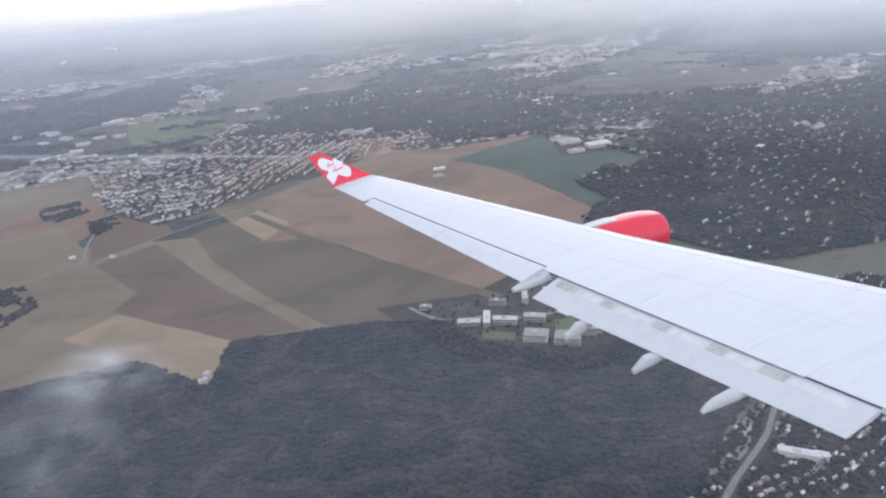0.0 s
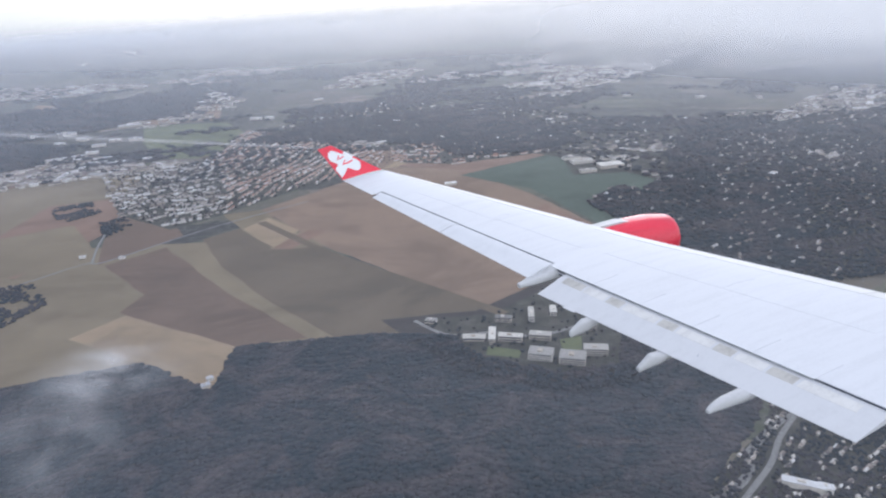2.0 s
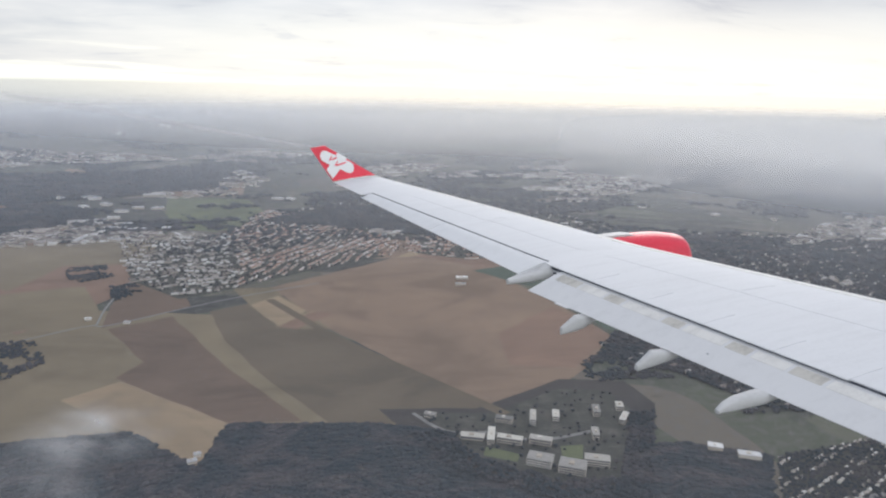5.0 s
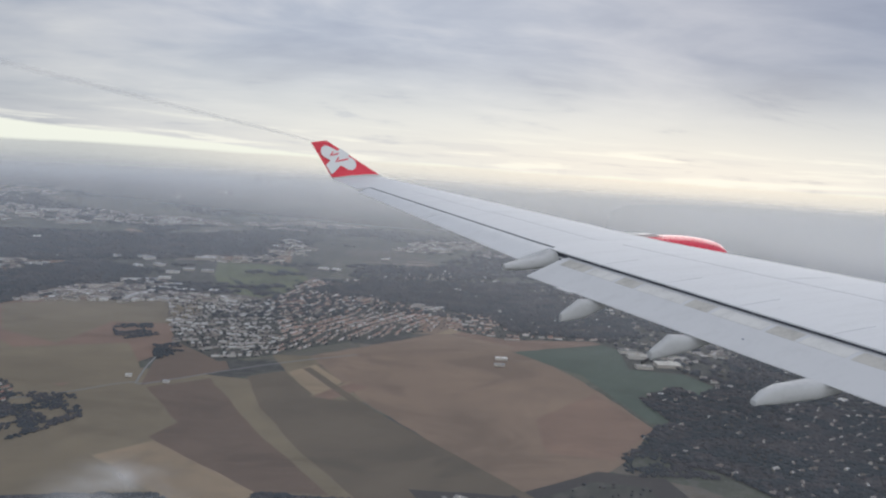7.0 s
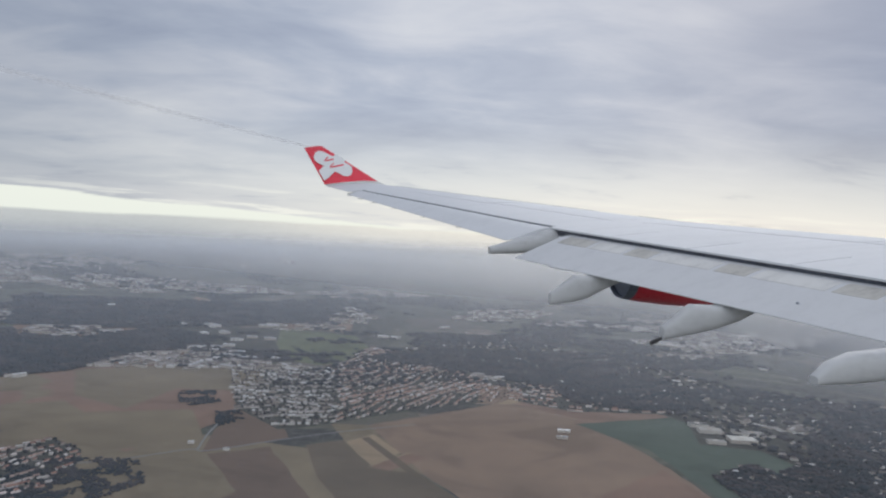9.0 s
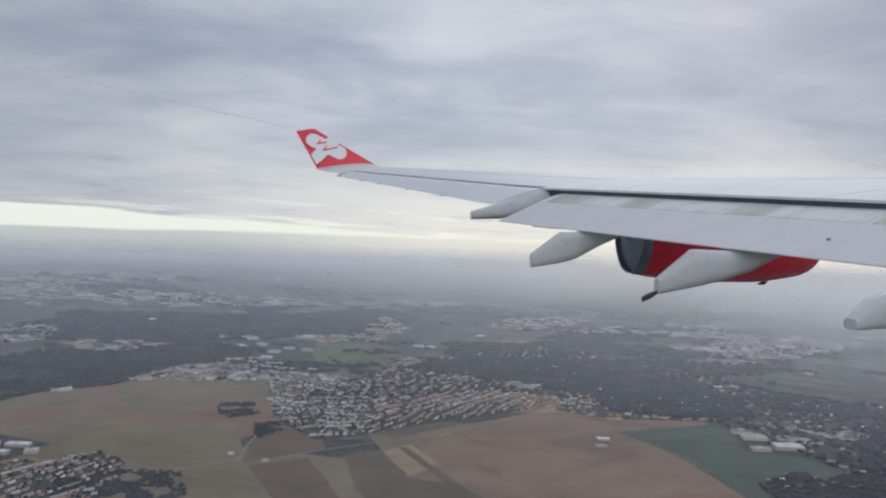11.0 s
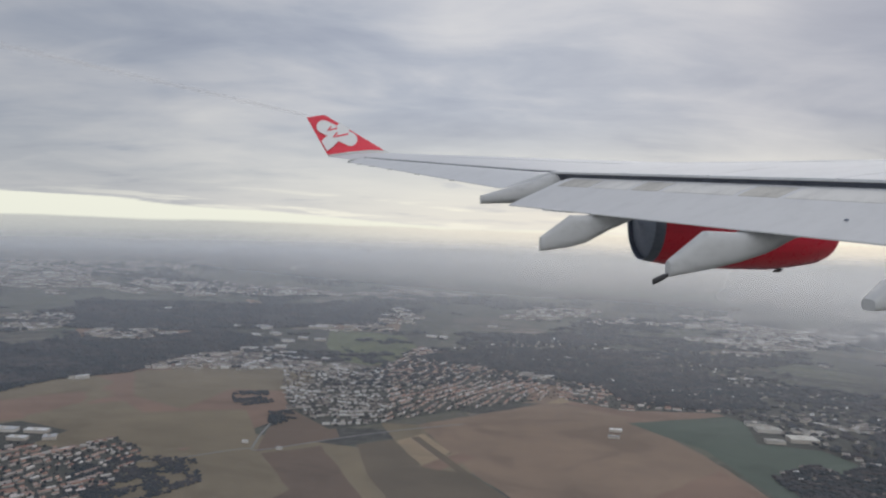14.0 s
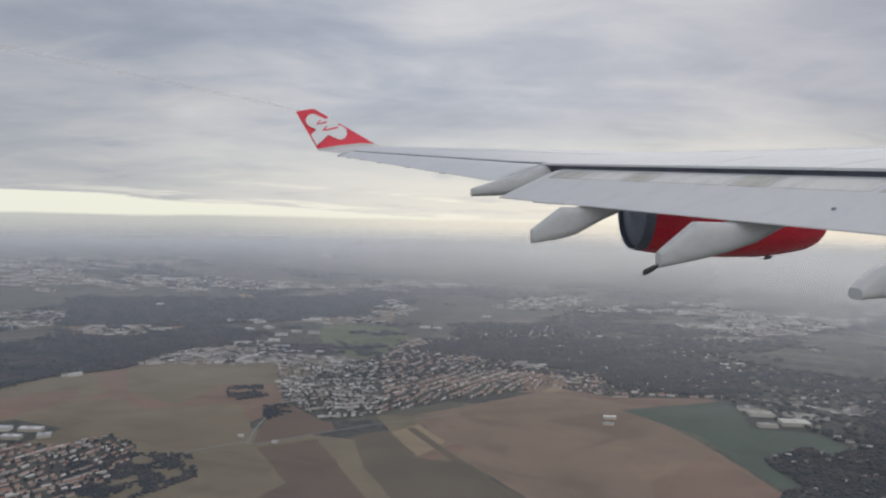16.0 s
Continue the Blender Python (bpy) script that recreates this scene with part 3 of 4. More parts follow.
field("town_ground", WEST_TOWN, M_TOWN, "gardens and streets of a small town", "ground")
field("town_ground", WEST_YARDS, M_TOWN, "yards of a works estate", "ground")


def road(name, pts, width, label, mat=None):
    """A road as a thin strip along a rounded line."""
    p = [Vector((x, y)) for x, y in pts]
    fine = []
    for i in range(len(p) - 1):
        a, b, c, d = p[max(i - 1, 0)], p[i], p[i + 1], p[min(i + 2, len(p) - 1)]
        for j in range(8):
            s = j / 8
            fine.append(0.5 * ((2 * b) + (c - a) * s + (2 * a - 5 * b + 4 * c - d) * s ** 2 + (3 * b - a - 3 * c + d) * s ** 3))
    fine.append(p[-1])
    LEVEL[0] += 0.012
    vs, fs = [], []
    for i, q in enumerate(fine):
        t = (fine[min(i + 1, len(fine) - 1)] - fine[max(i - 1, 0)]).normalized()
        n = Vector((-t.y, t.x)) * width / 2
        for s in (1, -1):
            e = q + n * s
            vs.append((e.x, e.y, rise(e.length) + LEVEL[0] + 0.03))
        if i:
            fs.append((2 * i - 2, 2 * i - 1, 2 * i + 1, 2 * i))
    tagged(mesh_ob(name, vs, fs, mat or M_ROAD), label, "road", kind="structure")


road("road", [(348, 465), (407, 473), (442, 493), (465, 520), (549, 563), (648, 611), (740, 635)], 10, "pale winding road through a suburb")
road("road", [(-703, 1366), (-558, 1366), (-407, 1456), (-363, 1455), (-225, 1543), (-89, 1621), (77, 1695)], 4.5, "pale country lane between fields")
road("road", [(-386, 1462), (-392, 1592), (-379, 1777), (-338, 1885)], 5, "pale country lane to the village")
road("road", [(182, 963), (220, 898), (286, 881), (345, 847), (441, 859)], 7, "campus drive")
road("road", [(798, 1005), (1033, 1197), (1319, 1391), (1629, 1555)], 9, "road through a wooded suburb")
road("farm_track", [(-27, 1388), (9, 1433), (58, 1481)], 5, "pale sandy farm track", M_TAN)
road("farm_track", [(-98, 981), (-126, 868)], 4, "pale farm track at the wood's edge", M_TAN)
road("headland", [(-42, 1578), (95, 1302), (227, 1088), (325, 932)], 20, "grassy strip between two fields", M_MOSS)
LANE = [(355, 421), (397, 450), (468, 493), (519, 535), (611, 587), (683, 601)]
road("road", LANE, 6.5, "pale lane winding through a suburb")

# ---------------------------------------------------------------- woods
ICO_V, ICO_F = [], []


def ico():
    bm = bmesh.new()
    bmesh.ops.create_icosphere(bm, subdivisions=1, radius=1.0)
    for v in bm.verts:
        ICO_V.append(tuple(v.co))
    for f in bm.faces:
        ICO_F.append([v.index for v in f.verts])
    bm.free()


ico()


def wood(name, spots, label, size=(4.0, 7.5), tall=(6, 12), seed=1, lumps=2, ragged=0.34):
    """Bare winter trees: each a stem and ragged lumps of twigs, all one stretch of wood."""
    rng = np.random.default_rng(seed)
    base, tri = np.array(ICO_V), np.array(ICO_F)
    allv, allf, off = [], [], 0
    for x, y in spots:
        z0 = rise(math.hypot(x, y)) + 0.4
        h, r = rng.uniform(*tall), rng.uniform(*size)
        for k in range(lumps):
            b = base * (1 + rng.uniform(-ragged, ragged, (len(base), 1)))
            b = b * np.array([r, r, h * 0.5]) * (1.0 if k == 0 else rng.uniform(0.45, 0.75))
            b = b + np.array([x, y, z0 + h * 0.5]) + (0 if k == 0 else np.array([*rng.uniform(-0.6, 0.6, 2) * r, rng.uniform(0.0, 0.4) * h]))
            allv.append(b)
            allf.append(tri + off)
            off += len(base)
    v, f = np.concatenate(allv), np.concatenate(allf)
    me = bpy.data.meshes.new(name)
    me.from_pydata(v.tolist(), [], f.tolist())
    me.materials.append(M_TREE)
    me.polygons.foreach_set("use_smooth", [True] * len(me.polygons))
    tagged(new(name, me), label, "trees", kind="stuff")


rng = np.random.default_rng(5)
field("forest_floor", NEAR_WOOD, M_FLOOR, "dark leaf litter under bare trees", "ground")
near = scatter(NEAR_WOOD, 4.6, rng, 0.85)
lift = np.array([noise.noise(Vector((x * 0.012, y * 0.012, 3.0))) for x, y in near])
for low, high, tall, lump in ((-2.0, -0.12, (0.8, 1.4), (3.0, 7.6)), (-0.12, 0.16, (0.9, 1.6), (3.0, 7.8)), (0.16, 2.0, (1.1, 2.0), (3.0, 8.2))):
    wood("near_wood", near[(lift >= low) & (lift < high)], "dense bare winter wood in brown and dark green", lump, tall, 3, 1, 0.26)
rim = scatter(grown(CAMPUS, 1.32), 6.5, rng, 0.95)
rim = rim[~inside(rim[:, 0], rim[:, 1], CAMPUS)]
wood("near_wood", rim[rim[:, 1] < 900], "bare trees round the campus", (3.4, 5.2), (4, 7), 8, 1, 0.26)
field("forest_floor", FAR_WOOD, M_FLOOR, "dark leaf litter under bare trees", "ground")
wood("far_wood", scatter(FAR_WOOD, 10, rng, 0.95), "dark far wood behind a pale field", (5, 8), (8, 12), 4, 1)
field("forest_floor", LEFT_WOOD, M_FLOOR, "dark leaf litter under bare trees", "ground")
wood("far_wood", scatter(LEFT_WOOD, 17, rng, 0.9), "dark belt of wood in the haze", (8, 13), (9, 13), 5, 1)
field("forest_floor", RIGHT_WOOD, M_FLOOR, "dark leaf litter under bare trees", "ground")
wood("side_wood", scatter(RIGHT_WOOD, 13, rng, 0.9), "dark wood beside a green field", (6, 9), (8, 14), 6, 1)
field("forest_floor", WEST_WOOD, M_FLOOR, "dark leaf litter under bare trees", "ground")
wood("west_wood", scatter(WEST_WOOD, 13, rng, 0.93), "dark uneven belt of wood in the haze", (7, 11), (7, 13), 7, 1)
field("forest_floor", EAST_WOOD, M_FLOOR, "dark leaf litter under bare trees", "ground")
wood("east_wood", scatter(EAST_WOOD, 9, rng, 0.93), "dark bare wood beside a green field", (5, 8), (4, 7), 9, 1)
SMALL = [[(-703, 1366), (-564, 1381), (-484, 1380), (-437, 1269), (-501, 1179), (-620, 1161)], [(-569, 1924), (-475, 1946), (-434, 1834), (-510, 1782)], [(-419, 1744), (-366, 1758), (-335, 1673), (-388, 1628)],
         [(-361, 2595), (-280, 2557), (-90, 2293), (-178, 2259)], [(537, 1103), (651, 1198), (796, 1215), (664, 1018), (515, 1033)]]
for i, q in enumerate(SMALL):
    spots = scatter(grown(q, 1.08), 5.6, rng, 0.85)
    gaps = np.array([noise.noise(Vector((x * 0.022, y * 0.022, i))) + 0.5 * noise.noise(Vector((x * 0.07, y * 0.07, i))) for x, y in spots])
    wood("copse", spots[gaps > -0.14], "small copse of bare trees", (3.0, 5.4), (2.0, 3.6), 10 + i, 1)
wood("garden_trees", np.concatenate([scatter(VILLAGE, 13, rng, 0.35), scatter(EAST, 20, rng, 0.8)]), "bare garden trees between village houses", (2, 3.8), (3.5, 6.5), 21, 1)
wood("garden_trees", scatter(WEST_TOWN, 17, rng, 0.6), "bare garden trees in a small town", (2.4, 4.6), (3.5, 6.5), 27, 1)
wood("garden_trees", clear_of(scatter(NEAR_TOWN, 5.2, rng, 0.85), LANE, 7), "bare garden trees in a suburb", (1.8, 3.4), (2.2, 4.4), 22, 1)
wood("garden_trees", scatter(RIGHT_TOWN, 10, rng, 0.92), "bare trees all over a wooded suburb", (4.5, 7.5), (4, 7), 23, 1)
wood("garden_trees", scatter(CAMPUS, 13, rng, 0.4), "bare trees on a campus", (1.8, 3.6), (2.5, 5), 24, 2)
wood("garden_trees", scatter(BIG, 30, rng, 0.75), "hazy trees in a large town", (8, 15), (7, 12), 25, 1)
far_pts = []
for k in range(30000):
    a, r = rng.uniform(-0.85, 0.85), rng.uniform(2300, 4650)
    x, y = r * math.sin(a), r * math.cos(a)
    thick = noise.noise(Vector((x * 0.0016, y * 0.0034, 7.0))) + 0.45 * noise.noise(Vector((x * 0.006, y * 0.012, 2.0)))
    if thick > 0.20:
        far_pts.append((x, y))
far_pts = np.array(far_pts)
for q in (VILLAGE, BIG, EAST):
    far_pts = far_pts[~inside(far_pts[:, 0], far_pts[:, 1], q)]
wood("hedgerow_trees", far_pts, "far belts of wood and hedges in the haze", (9, 20), (6, 12), 26, 1)


# ---------------------------------------------------------------- houses
def gable_data(wd, dp, h, rh, over=0.5, thick=0.35):
    """Vertices and faces of a house's wall block with gables, and of its two-slab roof."""
    a, b = wd / 2, dp / 2
    wv = [(-a, -b, 0), (a, -b, 0), (a, b, 0), (-a, b, 0), (-a, -b, h), (a, -b, h), (a, b, h), (-a, b, h), (-a, 0, h + rh), (a, 0, h + rh)]
    wf = [(0, 1, 5, 4), (1, 2, 6, 9, 5), (2, 3, 7, 6), (3, 0, 4, 8, 7)]
    e = a + over
    k = rh / b
    rv, rf = [], []
    for s in (-1, 1):
        o = len(rv)
        for x in (-e, e):
            rv += [(x, s * (b + over), h - over * k), (x, 0, h + rh), (x, 0, h + rh + thick), (x, s * (b + over), h - over * k + thick)]
        rf += [(o, o + 1, o + 5, o + 4), (o + 3, o + 2, o + 6, o + 7), (o, o + 3, o + 7, o + 4), (o, o + 1, o + 2, o + 3), (o + 4, o + 5, o + 6, o + 7), (o + 1, o + 2, o + 6, o + 5)]
    return wv, wf, rv, rf


def house(wd, dp, h, rh, label, group, roof_mat, name="house"):
    ob = tagged(new(name), label, "house", group)
    wv, wf, rv, rf = gable_data(wd, dp, h, rh)
    mesh_ob("wall", wv, wf, M_WALL, ob)
    mesh_ob("roof", rv, rf, roof_mat, ob, "tiled pitched roof")
    cv = [(x + wd * 0.3, y + 0.3, z) for z in (h + rh * 0.4, h + rh + 1.0) for x, y in ((-0.4, -0.4), (0.4, -0.4), (0.4, 0.4), (-0.4, 0.4))]
    mesh_ob("chimney", cv, [(0, 1, 5, 4), (1, 2, 6, 5), (2, 3, 7, 6), (3, 0, 4, 7), (4, 5, 6, 7)], M_WALL, ob)
    return ob


KINDS = [(7.5, 6.5, 3.4, 2.3, "cream rendered house with a tiled pitched roof"), (9.5, 6.8, 3.8, 2.4, "wide rendered house with a tiled pitched roof"),
         (15, 6.8, 4.0, 2.2, "long terraced house row with a tiled roof"), (6.5, 6.2, 4.2, 2.4, "small two storey house with a tiled roof")]


ROWS_OF = [(23, 8.5, 5.0, 2.4, "long pale terraced house row with a pitched roof"), (16, 9, 5.2, 2.6, "wide rendered house with a tiled pitched roof"),
           (11, 9, 5.0, 2.8, "cream rendered house with a tiled pitched roof"), (30, 9.5, 5.5, 2.4, "long terrace under one tiled roof")]


def rows_in(poly, step, along, turn, seed, keep=0.9):
    """House plots in rows along a street direction, inside a plan outline."""
    r = np.random.default_rng(seed)
    c = np.mean(np.array(poly, float), 0)
    u = np.array([math.cos(turn), math.sin(turn)])
    v = np.array([-u[1], u[0]])
    ext = 1300
    out = []
    for j, sv in enumerate(np.arange(-ext, ext, step)):
        off = r.uniform(0, along)
        for su in np.arange(-ext, ext, along):
            bend = 14 * math.sin(su * 0.012 + j * 0.4)
            p = c + u * (su + off + r.uniform(-2, 2)) + v * (sv + bend + (3 if j % 2 else -3) + r.uniform(-1.5, 1.5))
            q = noise.noise_vector(Vector((p[0] * 0.009, p[1] * 0.009, seed)))
            p = p + np.array([q.x, q.y]) * 13
            out.append((p[0], p[1], turn + q.z * 0.5 + 0.012 * 14 * math.cos(su * 0.012 + j * 0.4) + r.normal(0, 0.06), r.uniform()))
    o = np.array(out)
    ok = inside(o[:, 0], o[:, 1], poly) & (o[:, 3] < keep)
    return o[ok]


def settle(plots, group, masters, limit, seed, stuff_label, mat=None, grow=1.0, kinds=ROWS_OF):
    """The first plots as houses of their own, the rest as one lot."""
    r = np.random.default_rng(seed)
    r.shuffle(plots)
    own, rest = plots[:limit], plots[limit:]
    for i, (x, y, a, k) in enumerate(own):
        m = masters[int(r.integers(0, len(masters)))]
        spot = pose(x, y, rise(math.hypot(x, y)) + 0.6, 0, 0, math.degrees(a))
        if not m["used"]:
            m["ob"].matrix_basis = spot
            m["used"] = True
        else:
            copy_thing(m["ob"], spot)
    if len(rest):
        lot(rest, stuff_label, r, kinds, mat, grow=grow)


def lot(rest, label, r, kinds=ROWS_OF, mat=None, name="far_houses", grow=1.0):
    vs, fs, mi = [], [], []
    for x, y, a, k in rest:
        wd, dp, h, rh = [q * grow * r.uniform(0.85, 1.15) for q in kinds[int(r.integers(0, len(kinds)))][:4]]
        wv, wf, rv, rf = gable_data(wd, dp, h, rh)
        c, s, z0 = math.cos(a), math.sin(a), rise(math.hypot(x, y)) + 0.6
        for v, f, m in ((wv, wf, 0), (rv, rf, 1)):
            o = len(vs)
            vs += [(x + p[0] * c - p[1] * s, y + p[0] * s + p[1] * c, z0 + p[2]) for p in v]
            fs += [tuple(i + o for i in q) for q in f]
            mi += [m] * len(f)
    me = bpy.data.meshes.new(name)
    me.from_pydata(vs, [], fs)
    me.materials.append(M_WALL_S)
    me.materials.append(mat or M_ROOF_S)
    me.polygons.foreach_set("material_index", mi)
    tagged(new(name, me), label, "houses", kind="stuff")


def masters(group, roof_mat=M_ROOF, grow=1.0, kinds=ROWS_OF):
    return [{"ob": house(a * grow, b * grow, c * grow, d * grow, lab, group, roof_mat), "used": False} for a, b, c, d, lab in kinds]


settle(rows_in(WEST, 22, 19, 0.10, 31, 0.76), "village houses", masters("village houses", M_ROOF_GREY, 0.66), 80, 32, "further village houses with pale grey roofs", M_ROOF_GREYS, 0.66)
settle(rows_in(EASTERN, 21, 18, 0.97, 33, 0.80), "village houses", masters("village houses", M_ROOF, 0.68), 80, 34, "further village houses with reddish tiled roofs", None, 0.68)
settle(rows_in(EAST, 30, 24, 0.02, 35, 0.65), "village end houses", masters("village end houses", M_ROOF, 0.75), 15, 36, "houses at the village end", None, 0.75)
settle(rows_in(WEST_TOWN, 21, 19, 0.95, 45, 0.82), "small town houses", masters("small town houses", M_ROOF, 0.62), 70, 46, "further small town houses with reddish roofs", None, 0.62)
settle(clear_of(rows_in(NEAR_TOWN, 13, 10, 0.32, 37, 0.58), LANE, 7), "suburb houses", masters("suburb houses", M_ROOF_MIX, 0.54, KINDS), 55, 38, "further suburb houses with grey and cream roofs", M_ROOF_MIXES, 0.54, KINDS)
lot(rows_in(RIGHT_TOWN, 36, 28, 0.62, 39, 0.32), "houses scattered through a wooded suburb", np.random.default_rng(40), KINDS, M_FAR)
lot(rows_in(EAST_WOOD, 38, 30, 0.4, 48, 0.34), "pale roofed houses scattered through a wood", np.random.default_rng(49), KINDS, M_FAR)
big = rows_in(BIG, 42, 30, 0.12, 41, 0.55)
lot(big[:4200], "hazy roofs of a large town", np.random.default_rng(42), KINDS, M_FAR, grow=1.15)
# far towns thicken round their own middles
specks, halls = [], []
for k in range(30000):
    a, r = rng.uniform(-0.85, 0.85), rng.uniform(2050, 4850)
    x, y = r * math.sin(a), r * math.cos(a)
    town = noise.noise(Vector((x * 0.0013, y * 0.0030, 1.5))) + 0.5 * noise.noise(Vector((x * 0.005, y * 0.011, 9.5)))
    if town > 0.25:
        (halls if rng.uniform() < 0.028 else specks).append((x, y, rng.normal(0.1, 0.5), 0.5))
for q in (VILLAGE, WEST_WOOD, LEFT_WOOD, FAR_WOOD, RIGHT_WOOD):
    specks, halls = ([p for p, hit in zip(some, inside(np.array(some)[:, 0], np.array(some)[:, 1], q)) if not hit] for some in (specks, halls))
lot(specks, "far settlements as pale specks in the haze", np.random.default_rng(44), [(20, 10, 6, 2), (13, 9, 5, 2), (34, 14, 7, 1.5), (15, 10, 6, 2)], M_FAR, grow=1.1)
# belts of trees between the far towns
belts = []
for k in range(26000):
    a, r = rng.uniform(-0.75, 0.85), rng.uniform(2300, 4300)
    x, y = r * math.sin(a), r * math.cos(a)
    if noise.noise(Vector((x * 0.0019, y * 0.0042, 21.5))) + 0.55 * noise.noise(Vector((x * 0.006, y * 0.013, 4.5))) > 0.24:
        belts.append((x, y))
belts = np.array(belts)
for q in (VILLAGE, EAST, WEST_WOOD, LEFT_WOOD, FAR_WOOD):
    belts = belts[~inside(belts[:, 0], belts[:, 1], q)]
wood("far_wood", belts[:6500], "dark belts of bare trees across a hazy plain", (9, 17), (6, 10), 51, 1)
lot(halls, "white sheet roofed halls of far towns in the haze", np.random.default_rng(47), [(60, 22, 9, 1.5), (95, 30, 10, 1.5), (45, 20, 8, 1.5)], M_HALLS, "far_halls")


# ---------------------------------------------------------------- large buildings
def block(name, x, y, turn, wd, dp, h, label, category, roof_mat, bands=0, group=""):
    """A flat-roofed block: walls, a proud parapet roof with plant boxes, strips of windows."""
    ob = tagged(new(name), label, category, group)
    a, b = wd / 2, dp / 2
    box = [(0, 1, 2, 3), (4, 5, 6, 7), (0, 1, 5, 4), (1, 2, 6, 5), (2, 3, 7, 6), (3, 0, 4, 7)]

    def cube(nm, x0, x1, y0, y1, z0, z1, mat, lab=""):
        vs = [(p, q, z) for z in (z0, z1) for p, q in ((x0, y0), (x1, y0), (x1, y1), (x0, y1))]
        mesh_ob(nm, vs, box, mat, ob, lab)

    cube("wall", -a, a, -b, b, 0, h, M_WALL)
    cube("roof", -a - 0.4, a + 0.4, -b - 0.4, b + 0.4, h, h + 0.7, roof_mat, "pale flat roof")
    cube("roof_hut", -a * 0.3, a * 0.1, -b * 0.4, b * 0.3, h + 0.7, h + 2.4, M_WALL)
    for k in range(bands):
        z = (k + 0.4) * h / bands
        cube("window_band", -a * 0.94, a * 0.94, -b - 0.12, -b + 0.05, z, z + h / bands * 0.45, M_GLASS, "dark strip of windows")
        cube("window_band", -a - 0.12, -a + 0.05, -b * 0.9, b * 0.9, z, z + h / bands * 0.45, M_GLASS, "dark strip of windows")
    ob.matrix_basis = pose(x, y, rise(math.hypot(x, y)) + 0.6, 0, 0, turn - 10)


for (x, y), turn, wd, dp, h, k in zip([(279, 864), (303, 850), (326, 788), (363, 763), (402, 771), (346, 839), (466, 911), (433, 843), (510, 919), (359, 907), (253, 871), (314, 911), (397, 908), (206, 948), (499, 881)],
                                      (80, -18, -22, -20, -14, -20, 82, 82, 82, 80, -12, -18, 80, -20, 60), (38, 36, 34, 36, 34, 32, 26, 24, 18, 34, 34, 26, 24, 18, 30), (10, 12, 22, 24, 16, 13, 11, 10, 11, 9, 13, 11, 10, 10, 9),
                                      (9, 8, 10, 10, 10, 8, 8, 8, 7, 9, 5, 7, 7, 5, 7), (3, 2, 3, 3, 3, 2, 2, 2, 2, 3, 1, 2, 2, 1, 2)):
    block("campus_building", x, y, turn, wd, dp, h, "cream campus block with strips of windows and a flat roof", "building", M_CAMPUS, k, "campus buildings")
for (x, y), turn, wd, dp, h in zip([(588, 776), (622, 746), (474, 452), (492, 441), (446, 1676), (429, 1624), (-380, 2377)], (-20, -15, -30, -30, 4, 4, -8), (20, 30, 40, 14, 30, 26, 26), (13, 13, 9, 8, 13, 10, 18), (6, 6, 7, 6, 6, 5, 7)):
    block("barn", x, y, turn, wd, dp, h, "long white roofed shed standing alone", "shed", M_SHED, 0, "white sheds")
for (x, y), turn, wd, dp, h in zip([(-835, 2875), (-722, 2874), (-645, 2763), (-571, 2649), (-524, 2701), (-454, 2689), (-577, 2549), (-612, 2511), (-528, 2449), (-468, 2371), (-713, 2725), (-533, 2393)],
                                  (-30, -30, -30, 12, 12, 12, 8, 8, 8, 8, -30, 8), (46, 70, 44, 46, 40, 44, 40, 44, 60, 62, 36, 56), (20, 40, 24, 18, 18, 20, 16, 16, 18, 18, 18, 16), (8, 9, 8, 8, 8, 8, 7, 7, 7, 7, 8, 7)):
    block("warehouse", x, y, turn, wd, dp, h, "pale flat roofed warehouse on an industrial estate", "warehouse", M_SHED, 0, "industrial estate")
for (x, y), turn, wd, dp, h in zip([(834, 1773), (843, 1724), (891, 1649), (815, 1629), (921, 1722), (949, 1706)], (5, 5, 5, 5, 5, 5), (50, 60, 66, 44, 36, 54), (24, 30, 36, 20, 20, 24), (8, 8, 9, 7, 8, 8)):
    block("warehouse", x, y, turn, wd, dp, h, "pale flat roofed retail shed", "warehouse", M_CAMPUS, 0, "retail park")
for q, r, turn, wd, dp in ((-35.8, 1700, 8, 60, 20), (-34.5, 1780, 8, 70, 26), (-33.2, 1700, 8, 44, 18), (-32, 1790, 8, 56, 20), (-31.2, 1710, 8, 40, 16), (-30, 1750, 8, 50, 18), (-35.5, 1800, 8, 50, 22), (-33.5, 1840, 8, 64, 20), (-29.2, 1690, 30, 26, 22)):
    block("warehouse", r * math.sin(radians(q)), r * math.cos(radians(q)), turn, wd, dp, 7, "pale flat roofed works hall", "warehouse", M_SHED, 0, "works estate")
srng = np.random.default_rng(77)
for x, y in [(249, 3076), (281, 2601), (-22, 2837), (29, 2823), (986, 2285), (1047, 2294), (978, 1830), (1015, 1801), (1410, 2492), (-1220, 3135), (-1018, 2819), (828, 2069), (572, 2212), (636, 2220), (1027, 1780), (1054, 1754), (1314, 1746), (1215, 1403), (1622, 2313), (1321, 3739), (1486, 3735), (-810, 3627), (-405, 3448), (479, 2524), (1210, 1852), (2016, 2725)]:
    s = 0.30 + math.hypot(x, y) / 4200
    block("warehouse", x, y, srng.uniform(-40, 40), 40 * s * srng.uniform(0.5, 1.3), 16 * s * srng.uniform(0.7, 1.5), 7 * s * srng.uniform(0.6, 1.1), "long pale roofed hall of a hazy far town", "warehouse", M_HALL, 0, "far halls")
